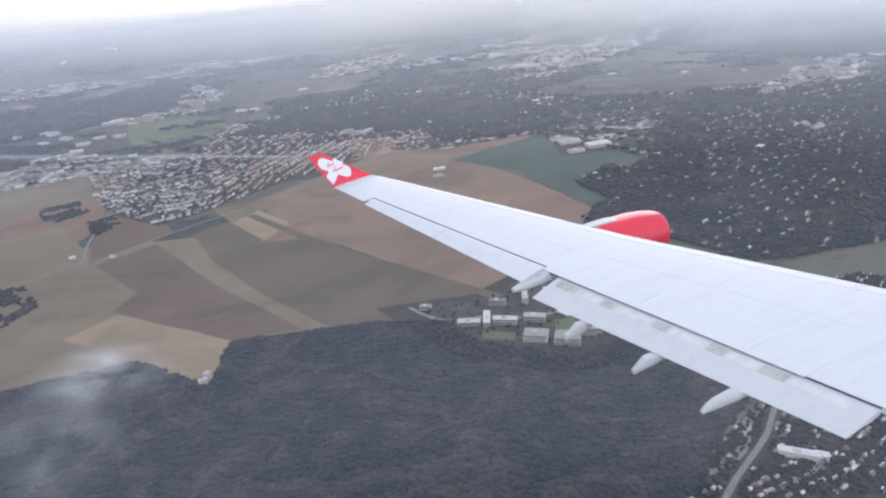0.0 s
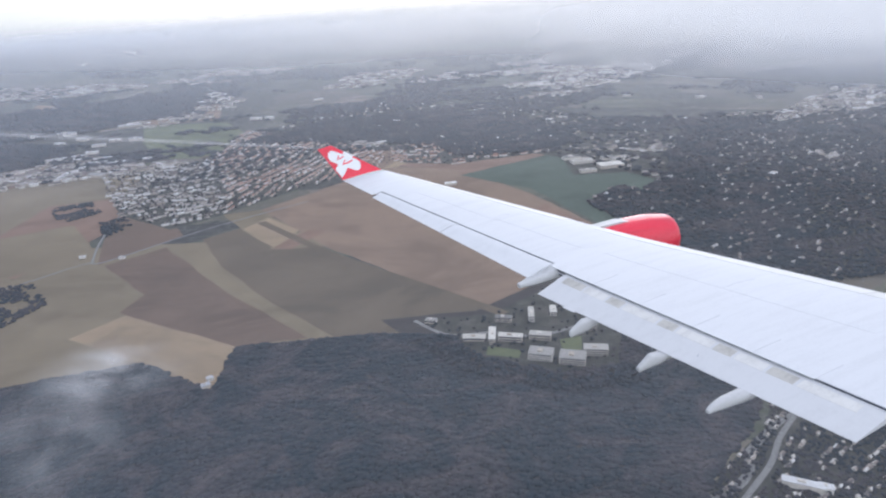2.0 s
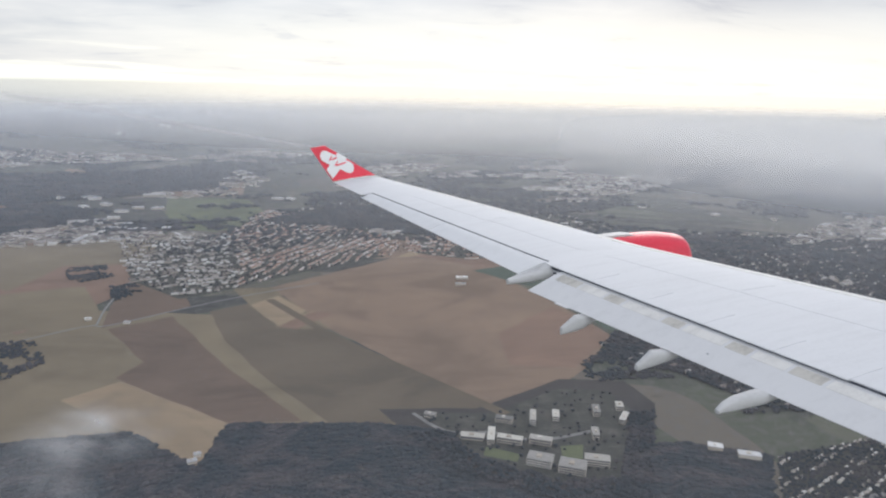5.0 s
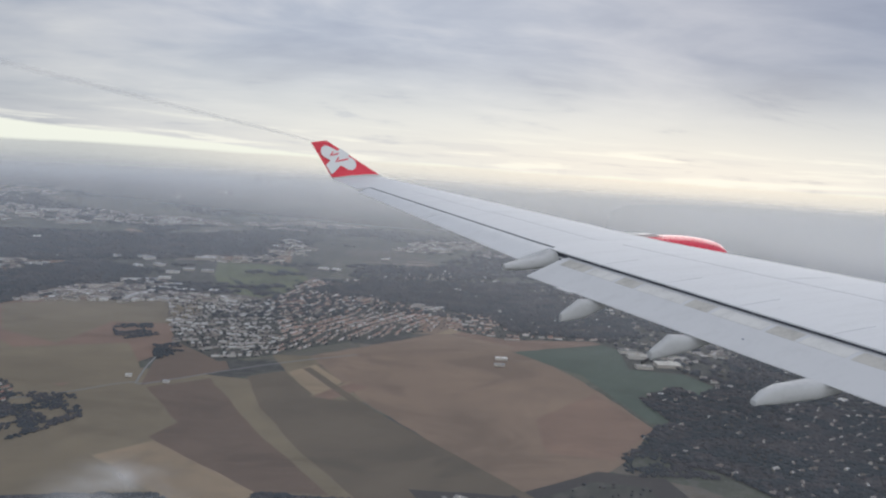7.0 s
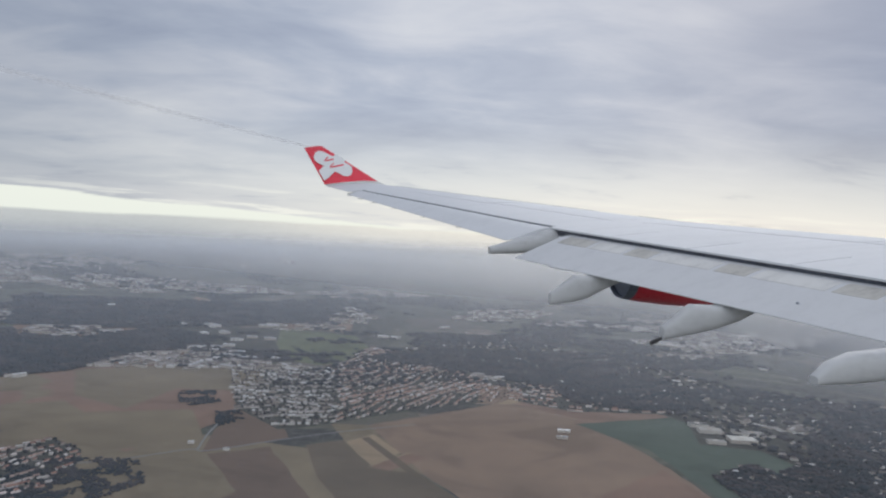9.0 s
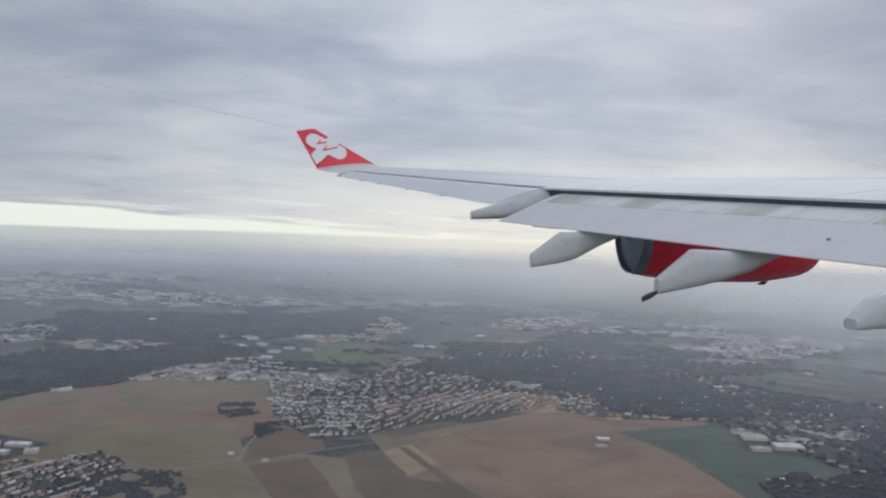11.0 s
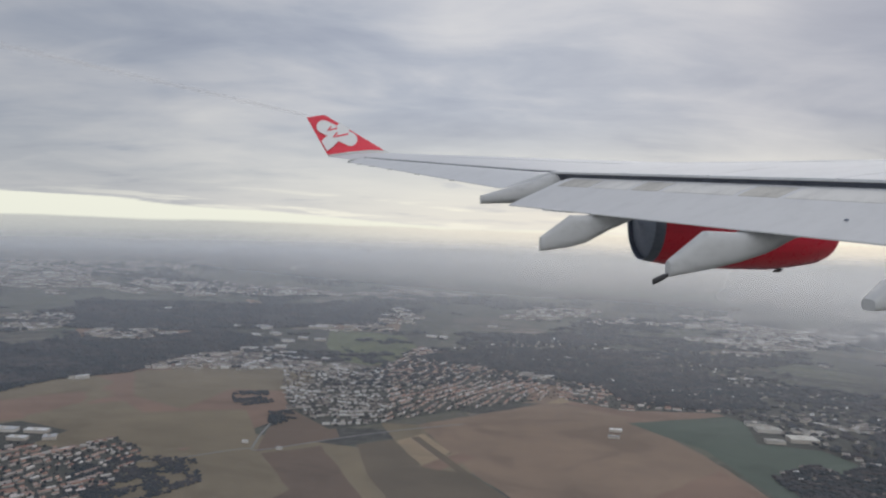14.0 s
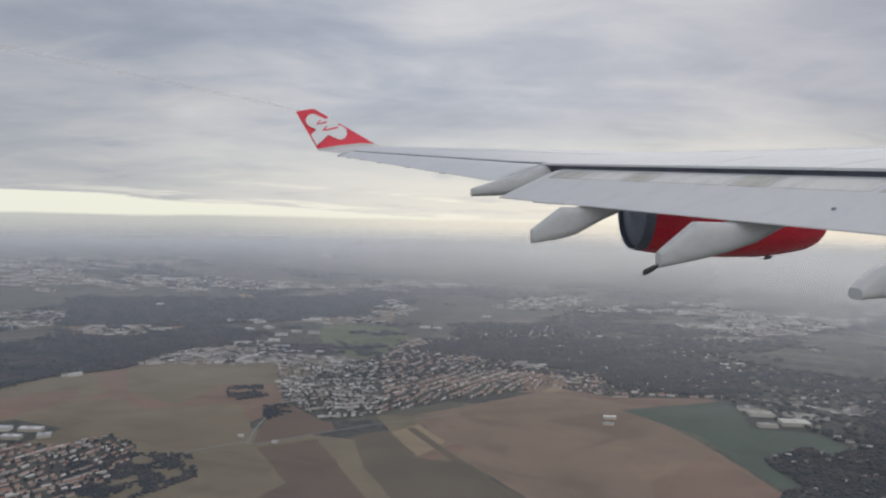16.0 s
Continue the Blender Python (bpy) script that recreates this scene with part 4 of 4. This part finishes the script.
for (x, y), turn, wd, dp in zip([(-135, 876), (-130, 893), (-327, 1460), (-410, 1496)], (30, 30, -10, 10), (12, 9, 12, 12), (8, 7, 8, 7)):
    block("barn", x, y, turn, wd, dp, 4.5, "small pale farm shed at a field corner", "shed", M_SHED, 0, "farm sheds")


# ---------------------------------------------------------------- moist air and cloud
def haze_ring(r, alpha, fade, top=0.008):
    seg = 64
    vs = [(r * math.sin(2 * math.pi * k / seg), r * math.cos(2 * math.pi * k / seg), z) for z in (-5 + rise(r), ALT - 0.006 * r) for k in range(seg)]
    fs = [(k, (k + 1) % seg, seg + (k + 1) % seg, seg + k) for k in range(seg)]
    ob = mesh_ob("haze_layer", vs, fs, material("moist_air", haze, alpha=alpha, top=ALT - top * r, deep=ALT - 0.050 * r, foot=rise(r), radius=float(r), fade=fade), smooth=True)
    ob.visible_shadow = False
    tagged(ob, "thin veil of moist grey air", "haze", kind="structure")


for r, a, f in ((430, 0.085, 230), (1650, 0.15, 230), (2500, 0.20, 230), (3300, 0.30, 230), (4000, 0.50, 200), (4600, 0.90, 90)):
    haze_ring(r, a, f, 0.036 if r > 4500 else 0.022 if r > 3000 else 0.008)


def wisp(at, size, turn, alpha, label, sheets=4, seed=1, tilt=0.0):
    """A ragged scrap of cloud: a few crumpled layers of droplets."""
    r = np.random.default_rng(seed)
    mat = material("cloud_droplets", vapour, alpha=alpha, scale=1.5)
    ob = tagged(new("cloud_wisp"), label, "cloud")
    for k in range(sheets):
        vs, fs, n = [], [], 12
        for j in range(n + 1):
            for i in range(n + 1):
                x, y = i / n - 0.5, j / n - 0.5
                z = 0.05 * noise.noise(Vector((x * 3 + seed, y * 3, k * 1.7)))
                vs.append((x * 2, y * 2, z))
        for j in range(n):
            for i in range(n):
                a = j * (n + 1) + i
                fs.append((a, a + 1, a + n + 2, a + n + 1))
        p = mesh_ob("droplet_layer", vs, fs, mat, ob, smooth=True)
        p.visible_shadow = False
        p.matrix_basis = pose(*r.uniform(-0.15, 0.15, 3), *(r.uniform(-8, 8) for _ in range(2)), r.uniform(0, 360))
    ob.matrix_basis = look(at, (0, 0, ALT)) @ pose(0, 0, 0, tilt, 0, turn) @ Matrix.Diagonal((*size, 1))


wisp((-107, 355, 320), (46, 20, 12), 10, 0.36, "thin white scrap of low cloud", 3, 1, 0)
wisp((-132, 317, 311), (42, 40, 12), -25, 0.15, "thin white scrap of low cloud", 3, 2, 0)
for at, size, turn, seed in (((-512, 2400, 318), (30, 10, 6), 8, 11), ((-362, 2400, 340), (40, 11, 6), 10, 12), ((-232, 2400, 386), (34, 9, 6), 8, 13), ((1060, 2400, 285), (38, 12, 6), 10, 14), ((1180, 2400, 305), (46, 11, 6), 6, 15),
                             ((270, 2400, 385), (46, 6, 4), 2, 16), ((400, 2400, 256), (50, 5, 4), -2, 17)):
    wisp(at, size, turn, 0.85, "small far white scrap of cloud in the haze", 2, seed, 0)



# ---------------------------------------------------------------- the wing
AIR = Matrix.Translation((0, 0, ALT)) @ Matrix([[0.99981, 0.00423, -0.01885], [-0.00422, 0.99999, 0.00026], [0.01885, -0.00018, 0.99982]]).to_4x4() @ pose(0, 0, 0, 0, 0, 5)
# local axes: x towards the nose, y out along the span, z up
wing = tagged(new("airliner_wing"), "grey swept airliner wing with lowered flaps and a red winglet", "airplane wing")
wing.matrix_basis = AIR


def te_x(l):
    return 7.67 - 0.364 * l


def le_x(l):
    return 17.45 - 0.625 * l


def te_z(l):
    """Height of the fixed section's trailing edge, wing bent upwards by lift."""
    return 0.90 + (0.119 if l > 14.8 else 0.075) * (l - 14.8)


def skin(l, x, side):
    """A point on the section at span l, x from 0 at the nose to 1 at the tail, side 1 above and -1 below."""
    c = le_x(l) - te_x(l)
    yt = 5 * 0.098 * (0.2969 * math.sqrt(x) - 0.126 * x - 0.3516 * x ** 2 + 0.2843 * x ** 3 - 0.1036 * x ** 4)
    z = te_z(l) + c * (0.02 * (1 - x) + 0.012 * 4 * x * (1 - x) + side * yt)
    return (le_x(l) - x * c, l, z)


def chord(l):
    return le_x(l) - te_x(l)


def loft(rings, closed=True, caps=True):
    bm = bmesh.new()
    rows = [[bm.verts.new(p) for p in r] for r in rings]
    n = len(rows[0])
    for a, b in zip(rows, rows[1:]):
        for k in range(n if closed else n - 1):
            j = (k + 1) % n
            bm.faces.new((a[k], a[j], b[j], b[k]))
    if caps and closed:
        bm.faces.new(rows[0])
        bm.faces.new(rows[-1])
    return bm


def cut(l):
    """How far aft the fixed skin goes: to the spoilers' edge inboard, to the aileron hinge outboard."""
    if l < 14.35:
        return 1 - 1.0 / chord(l)
    if l < 24.7:
        return 1 - (1.2 - 0.06 * (l - 14.8)) / chord(l)
    return 0.985


def fixed_ring(l):
    e = cut(l)
    xs = [e * (0.5 - 0.5 * math.cos(math.pi * i / 14)) for i in range(15)]
    return [skin(l, x, 1) for x in reversed(xs)] + [skin(l, x, -1) for x in xs[1:]]


spans = [2.0 + 0.88 * i for i in range(15)] + [14.34, 14.36] + [15.2 + 0.94 * i for i in range(11)] + [24.69, 24.71, 25.6, 26.4, 27.15]
body = part("wing_skin", loft([fixed_ring(l) for l in spans]), M_WING, wing, "pale grey wing box skin")


def plate(name, l0, l1, x0, x1, mat, lift=0.012, label="", side=1, n=7):
    """A panel that lies on the skin, with its own edges."""
    def ring(l):
        top = [skin(l, x0(l) + (x1(l) - x0(l)) * i / n, side) for i in range(n + 1)]
        return [(x, y, z + side * lift) for x, y, z in top] + [(x, y, z - side * 0.02) for x, y, z in reversed(top)]
    k = max(1, int((l1 - l0) / 0.9))
    return part(name, loft([ring(l0 + (l1 - l0) * i / k) for i in range(k + 1)]), mat, wing, label)


# slats along the nose, five lengths
for a, b in ((2.6, 7.0), (7.05, 11.6), (11.65, 16.1), (17.5, 21.6), (21.65, 26.2)):
    plate("slat", a, b, lambda l: 0.002, lambda l: 0.15, M_SLAT, 0.014, "pale slat along the leading edge")
# spoilers ahead of the flap
for a, b in ((4.4, 6.2), (6.23, 8.2), (8.23, 10.2), (10.23, 12.2), (12.23, 14.2)):
    plate("spoiler", a, b, lambda l: cut(l) - 1.05 / chord(l), lambda l: cut(l) + 0.01, M_WING, 0.016, "grey spoiler panel")
# access panels on the upper skin
for a, b, c, d in ((5.0, 9.4, 0.30, 0.50), (9.5, 13.9, 0.30, 0.50), (14.6, 19.0, 0.32, 0.52), (19.1, 23.4, 0.34, 0.54)):
    plate("skin_panel", a, b, lambda l, c=c: c, lambda l, d=d: d, M_WING, 0.006, "", 1, 5)


def wedge(name, l0, l1, front, back, thick, mat, label, n=6, parent=None):
    """A control surface: rounded nose, tapering to a thin tail. front(l) and back(l) give points."""
    def ring(l):
        a, b = Vector(front(l)), Vector(back(l))
        top, low = [], []
        for i in range(n + 1):
            s = i / n
            p = a.lerp(b, s)
            h = thick * (math.sin(min(s * 3.2, 1.0) * math.pi / 2) * (1 - s) + 0.06)
            top.append(p + Vector((0, 0, h * 0.5)))
            low.append(p - Vector((0, 0, h * 0.7)))
        return [tuple(p) for p in top] + [tuple(p) for p in reversed(low)]
    k = max(1, int((l1 - l0) / 0.8))
    return part(name, loft([ring(l0 + (l1 - l0) * i / k) for i in range(k + 1)]), mat, parent or wing, label)


def hinge(l):
    x, y, z = skin(l, cut(l), 1)
    return (x - 0.01, y, z - 0.045)


def ail_tail(l):
    return (te_x(l), l, 0.72 + 0.1275 * (l - 14.8))


wedge("aileron", 14.42, 19.55, hinge, ail_tail, 0.16, M_WING, "drooped grey aileron")
wedge("aileron", 19.60, 24.62, hinge, ail_tail, 0.12, M_WING, "drooped grey aileron")
# solid dark strips on the hinge line draw the shade of the gaps
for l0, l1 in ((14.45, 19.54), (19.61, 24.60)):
    part("hinge_gap", loft([[tuple(Vector(hinge(l)) + Vector((dx, 0, dz))) for dx, dz in ((-0.03, -0.02), (0.03, -0.02), (0.03, 0.022), (-0.03, 0.022))] for l in np.linspace(l0, l1, 5)]), M_GAP_SHADE, wing, "dark strip painted as shade along the aileron hinge gap")
part("hinge_gap", loft([[tuple(Vector(hinge(24.62)).lerp(Vector(ail_tail(24.62)), q) + Vector((0, dy, dz))) for dy, dz in ((-0.03, -0.02), (0.03, -0.02), (0.03, 0.03), (-0.03, 0.03))] for q in (0.0, 1.0)]), M_GAP_SHADE, wing, "dark strip painted as shade at the aileron's outer end")


def flap_nose(l):
    x, y, z = skin(l, 1 - 1.0 / chord(l), 1)
    return (te_x(l) + 1.12, l, z - 0.10)


def flap_tail(l):
    return (te_x(l) - 0.30, l, -0.20 + 0.071 * (l - 6.5))


flap = wedge("flap", 2.4, 13.55, flap_nose, flap_tail, 0.22, M_FLAP, "lowered grey trailing edge flap", 10)
part("flap_end_tab", loft([[(te_x(l) - 0.30 + dx, l, -0.20 + 0.071 * (l - 6.5) + dz) for dx, dz in ((0.25, 0.02), (-0.10, 0.01), (-0.10, -0.02), (0.25, -0.03))] for l in (11.75, 12.25)]), M_FLAP, flap, "small tab on the flap edge")
# the slot between spoilers and flap: a solid fill, its shade painted dark
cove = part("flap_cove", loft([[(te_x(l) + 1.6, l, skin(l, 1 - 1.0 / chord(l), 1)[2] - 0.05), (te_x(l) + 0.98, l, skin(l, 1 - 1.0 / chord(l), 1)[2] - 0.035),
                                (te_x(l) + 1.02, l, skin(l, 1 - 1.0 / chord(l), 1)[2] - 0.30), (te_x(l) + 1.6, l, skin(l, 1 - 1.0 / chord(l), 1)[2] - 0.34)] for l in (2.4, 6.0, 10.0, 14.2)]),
            M_GAP_SHADE, wing, "slot ahead of the flap, filled dark for its shade")


def on_flap(l, s):
    a, b = Vector(flap_nose(l)), Vector(flap_tail(l))
    h = 0.22 * (math.sin(min(s * 3.2, 1.0) * math.pi / 2) * (1 - s) + 0.06)
    return a.lerp(b, s) + Vector((0, 0, h * 0.5))


spots = [(3.0, 4.6), (4.7, 5.5), (5.6, 6.5), (6.6, 7.2), (7.3, 8.5), (8.6, 9.2), (9.3, 10.6), (10.7, 11.3), (11.4, 12.3), (12.4, 13.3)]
for i, (a, b) in enumerate(spots):
    r = []
    for l in (a, (a + b) / 2, b):
        up = [on_flap(l, s) + Vector((0, 0, 0.006)) for s in (0.20, 0.28, 0.36, 0.42)]
        r.append([tuple(p) for p in up] + [tuple(p - Vector((0, 0, 0.02))) for p in reversed(up)])
    part("flap_panel", loft(r), M_SEAL if i % 2 else M_SEALW, flap, "worn beige panel on the flap" if i % 2 else "pale panel on the flap")
part("vent_cap", loft([[tuple(on_flap(7.3, 0.72) + Vector((0.022 * math.cos(q), 0.022 * math.sin(q), h))) for q in [k * math.pi / 4 for k in range(8)]] for h in (0.0, 0.02)]), M_NOZZLE, flap, "small grey cap on the flap")


def fairing(l, keys, wide, label):
    """A canoe-shaped flap track fairing with a blunt tail. keys: distance along, belly and back; its tail droops with the flap."""
    ks, rings = np.array(keys), []
    first, last = ks[0, 0], ks[-1, 0]
    for x in sorted(set(ks[:, 0]) | set(np.linspace(first, last, 24))):
        s = (x - first) / (last - first)
        lo, hi = np.interp(x, ks[:, 0], ks[:, 1]), np.interp(x, ks[:, 0], ks[:, 2])
        wd = wide * (0.30 + 0.70 * math.sin(min(1.0, s * 2.2) * math.pi / 2)) * (1.0 if s < 0.6 else max(0.1, 1 - ((s - 0.6) / 0.4) ** 2))
        ring = []
        for k in range(20):
            q = 2 * math.pi * k / 20
            cx, cz = math.cos(q), math.sin(q)
            ring.append((x, l + wd * math.copysign(abs(cx) ** 0.55, cx), (lo + hi) / 2 + (hi - lo) / 2 * math.copysign(abs(cz) ** 0.7, cz)))
        rings.append(ring)
    return part("flap_track_fairing", loft(rings), M_FAIR, wing, label, sharp=28)


fairing(14.35, ((1.99, 0.34, 0.51), (2.6, 0.36, 0.70), (3.07, 0.41, 0.83), (3.5, 0.45, 1.00), (5.0, 0.55, 0.97), (7.0, 0.75, 0.88)), 0.42, "grey flap track fairing beside the flap end")
fairing(11.2, ((2.55, -0.50, -0.27), (2.64, -0.49, -0.20), (3.04, -0.43, 0.10), (3.28, -0.36, 0.10), (3.67, -0.14, 0.17), (4.12, 0.07, 0.28), (5.2, 0.24, 0.45), (6.8, 0.42, 0.52)), 0.25, "grey canoe-shaped flap track fairing")
f3 = fairing(8.3, ((3.50, -0.68, -0.48), (3.54, -0.67, -0.44), (3.96, -0.59, -0.10), (4.35, -0.49, -0.11), (4.7, -0.37, -0.04), (5.03, -0.18, 0.04), (6.2, 0.05, 0.26), (8.6, 0.28, 0.42)), 0.29, "large grey canoe-shaped flap track fairing")
fairing(5.5, ((4.07, -0.73, -0.63), (4.24, -0.72, -0.46), (4.55, -0.71, -0.34), (5.4, -0.62, -0.26), (6.5, -0.32, -0.08), (8.0, -0.02, 0.20), (10.0, 0.18, 0.30)), 0.29, "grey canoe-shaped flap track fairing")
pipe = [[(3.62 - 0.30 * s, 8.3 + r * math.cos(q), -0.60 - 0.14 * s + r * math.sin(q)) for q in [k * math.pi / 5 for k in range(10)]] for s, r in ((0, 0.026), (0.55, 0.026), (0.56, 0.038), (1.0, 0.038))]
part("drain_mast", loft(pipe), M_DARK, f3, "dark drain pipe at the fairing's tail")


def lathe(profile, l, z, n=48, y_wide=1.0):
    """Rings round an axis along the flight direction."""
    return [[(x + ENG_X, l + r * y_wide * math.cos(2 * math.pi * k / n), z + r * math.sin(2 * math.pi * k / n)) for k in range(n)] for x, r in profile]


ENG_L, ENG_Z, ENG_X = 16.8, 0.07, 0.30
nacelle = part("engine_nacelle", loft(lathe([(6.30, 1.02), (6.6, 1.072), (6.9, 1.10), (7.4, 1.15), (8.4, 1.19), (9.3, 1.19), (9.9, 1.13), (10.5, 1.03), (10.72, 0.94), (10.77, 0.90), (10.7, 0.86), (10.3, 0.84), (9.6, 0.84)], ENG_L, ENG_Z), caps=False), M_REDP, wing, "glossy red engine nacelle")
part("nozzle", loft(lathe([(6.34, 1.02), (6.30, 1.024), (6.12, 0.985), (6.08, 0.975), (6.10, 0.95), (6.4, 0.93), (7.6, 0.86)], ENG_L, ENG_Z), caps=False), M_NOZZLE, nacelle, "dark grey metal exhaust nozzle")
part("exhaust_plug", loft(lathe([(7.0, 0.92), (6.22, 0.925), (6.17, 0.85), (6.14, 0.45), (6.06, 0.2), (6.0, 0.04)], ENG_L, ENG_Z)), M_NOZZLE, nacelle, "blue grey exhaust cone")
part("fan_face", loft(lathe([(9.65, 0.84), (9.6, 0.3), (10.0, 0.02)], ENG_L, ENG_Z)), M_DARK, nacelle, "dark fan")
part("drain_mast", loft([[(9.75 + ENG_X - 0.1 * s + dx, ENG_L + dy, ENG_Z - 1.16 - 0.09 * s) for dx, dy in ((-0.09, -0.02), (0.09, -0.02), (0.09, 0.02), (-0.09, 0.02))] for s in (0, 1)]), M_DARK, nacelle)
part("pylon", loft([[(x, ENG_L + s * wd, z) for s, z in ((-1, lo), (1, lo), (1, hi), (-1, hi))] for x, wd, lo, hi in ((5.2, 0.06, 0.85, 1.15), (6.8, 0.22, 0.45, 1.25), (8.2, 0.26, 0.6, 1.3), (9.6, 0.22, 0.65, 1.1), (11.0, 0.05, 0.68, 0.85))]), M_FAIR, nacelle, "grey pylon under the wing")

# ---- winglet: base aft, base fore, tip fore, tip aft
WA, WB, WC, WD = Vector((-2.20, 27.1, 2.42)), Vector((-0.02, 27.1, 2.66)), Vector((-2.40, 28.3, 4.12)), Vector((-3.14, 28.3, 4.00))
WN = (WB - WA).cross(WD - WA).normalized()
if WN.y > 0:
    WN = -WN


def wl(s, t):
    """s from tail to nose, t from foot to tip."""
    return WA.lerp(WB, s).lerp(WD.lerp(WC, s), t)


rings = []
for i in range(9):
    t = i / 8
    th = 0.085 - 0.05 * t
    prof = [(0.0, 0.12), (0.25, 0.6), (0.6, 1.0), (0.85, 0.8), (0.96, 0.4), (1.0, 0.0)]
    rings.append([tuple(wl(s, t) + WN * th * k) for s, k in prof] + [tuple(wl(s, t) - WN * th * k) for s, k in reversed(prof[:-1])])
winglet = part("winglet", loft(rings), M_REDP, wing, "red upturned winglet with a white crossed emblem")
foot = [[tuple(p) for p in (skin(27.1, 0.985, 1), skin(27.1, 0.6, 1), skin(27.1, 0.25, 1), skin(27.1, 0.02, 1), skin(27.1, 0.25, -1), skin(27.1, 0.6, -1))],
        [tuple(p) for p in (WA + WN * 0.02, wl(0.4, 0.0) + WN * 0.1, wl(0.75, 0) + WN * 0.1, WB, wl(0.75, 0) - WN * 0.1, wl(0.4, 0) - WN * 0.1)]]
part("winglet_root", loft(foot), M_SLAT, wing, "pale fairing at the winglet's foot")


def emblem(name, outline, lift, mat, label):
    """A flat marking on the winglet's inner face, from points along and across it."""
    def at(a, b, q):
        p = WA + (WB - WA) * a + (WD - WA) * b
        return tuple(p + WN * q)
    part(name, loft([[at(a, b, lift) for a, b in outline], [at(a, b, lift - 0.02) for a, b in outline]]), mat, winglet, label, smooth=False)


def bar(p, q, half, ends=5):
    """Outline of a bar with rounded ends, in the units of the drawing below."""
    p, q = Vector(p), Vector(q)
    d = (q - p).normalized()
    n = Vector((-d.y, d.x))
    out = []
    for c, s in ((q, 1), (p, -1)):
        for k in range(ends + 1):
            g = math.pi * (k / ends - 0.5)
            out.append(c + (n * -math.sin(-g) * -1 * s + d * math.cos(g) * s) * half if ends else c + n * half * s)
    return out


def to_plate(pts):
    """Drawing units to shares of the winglet's foot and rear edge."""
    ex, ey = Vector((222, -25)), Vector((-96, -147))
    det = ex.x * ey.y - ex.y * ey.x
    res = []
    for p in pts:
        d = Vector(p) - Vector((183, 260))
        res.append(((d.x * ey.y - d.y * ey.x) / det, (ex.x * d.y - ex.y * d.x) / det))
    return res


emblem("emblem_stroke", to_plate(bar((157, 153), (272, 202), 26)), 0.098, M_WHITE, "white crossed stroke")
emblem("emblem_stroke", to_plate([(224, 136), (268, 160), (201, 234), (181, 250), (156, 212)]), 0.094, M_WHITE, "white crossed stroke")
for a, b, c in (((178, 170), (190, 153), 2.4), ((186, 168), (214, 160), 2.6), ((203, 195), (216, 177), 2.4), ((211, 193), (259, 181), 2.8)):
    emblem("emblem_bar", to_plate(bar(a, b, c, 2)), 0.106, M_REDP, "thin red bar")

# ---- static wicks on the tail edges
for l in (16.5, 18.5, 20.5, 22.0, 23.2, 24.2):
    p = Vector(ail_tail(l))
    part("static_wick", loft([[tuple(p + Vector((0.05 - 0.2 * s, 0.006 * math.cos(q), 0.006 * math.sin(q)))) for q in (0, 2.1, 4.2)] for s in (0, 1)]), M_DARK, wing, "thin dark static wick")


# ---- condensation streaming off the winglet
trail = tagged(new("vapour_trail"), "thin white vapour trail streaming from the winglet tip", "vapour trail")
trail.matrix_basis = AIR
M_TRAIL = material("thin_vapour", plume, alpha=0.21)
for up in (-0.7, 0.7):
    vs, fs = [], []
    for i in range(60):
        s = i / 59
        x, r = -2.9 - 34 * s, 0.09 + 0.34 * s ** 0.6
        mid = Vector((x, 28.3 + 0.05 * math.sin(9 * s), 4.04 + 0.2 * (-2.9 - x)))
        for j in range(5):
            w = (j / 2 - 1) * r
            vs.append(mid + Vector((0, w * 0.7, w * up)))
        if i:
            o = 5 * i
            fs += [(o + j - 5, o + j - 4, o + j + 1, o + j) for j in range(4)]
    ribbon = mesh_ob("vapour", vs, fs, M_TRAIL, trail, smooth=True)
    ribbon.visible_shadow = False
    share = ribbon.data.uv_layers.new(name="across")
    for loop in ribbon.data.loops:
        i, j = divmod(loop.vertex_index, 5)
        share.data[loop.index].uv = (j / 4, i / 59)
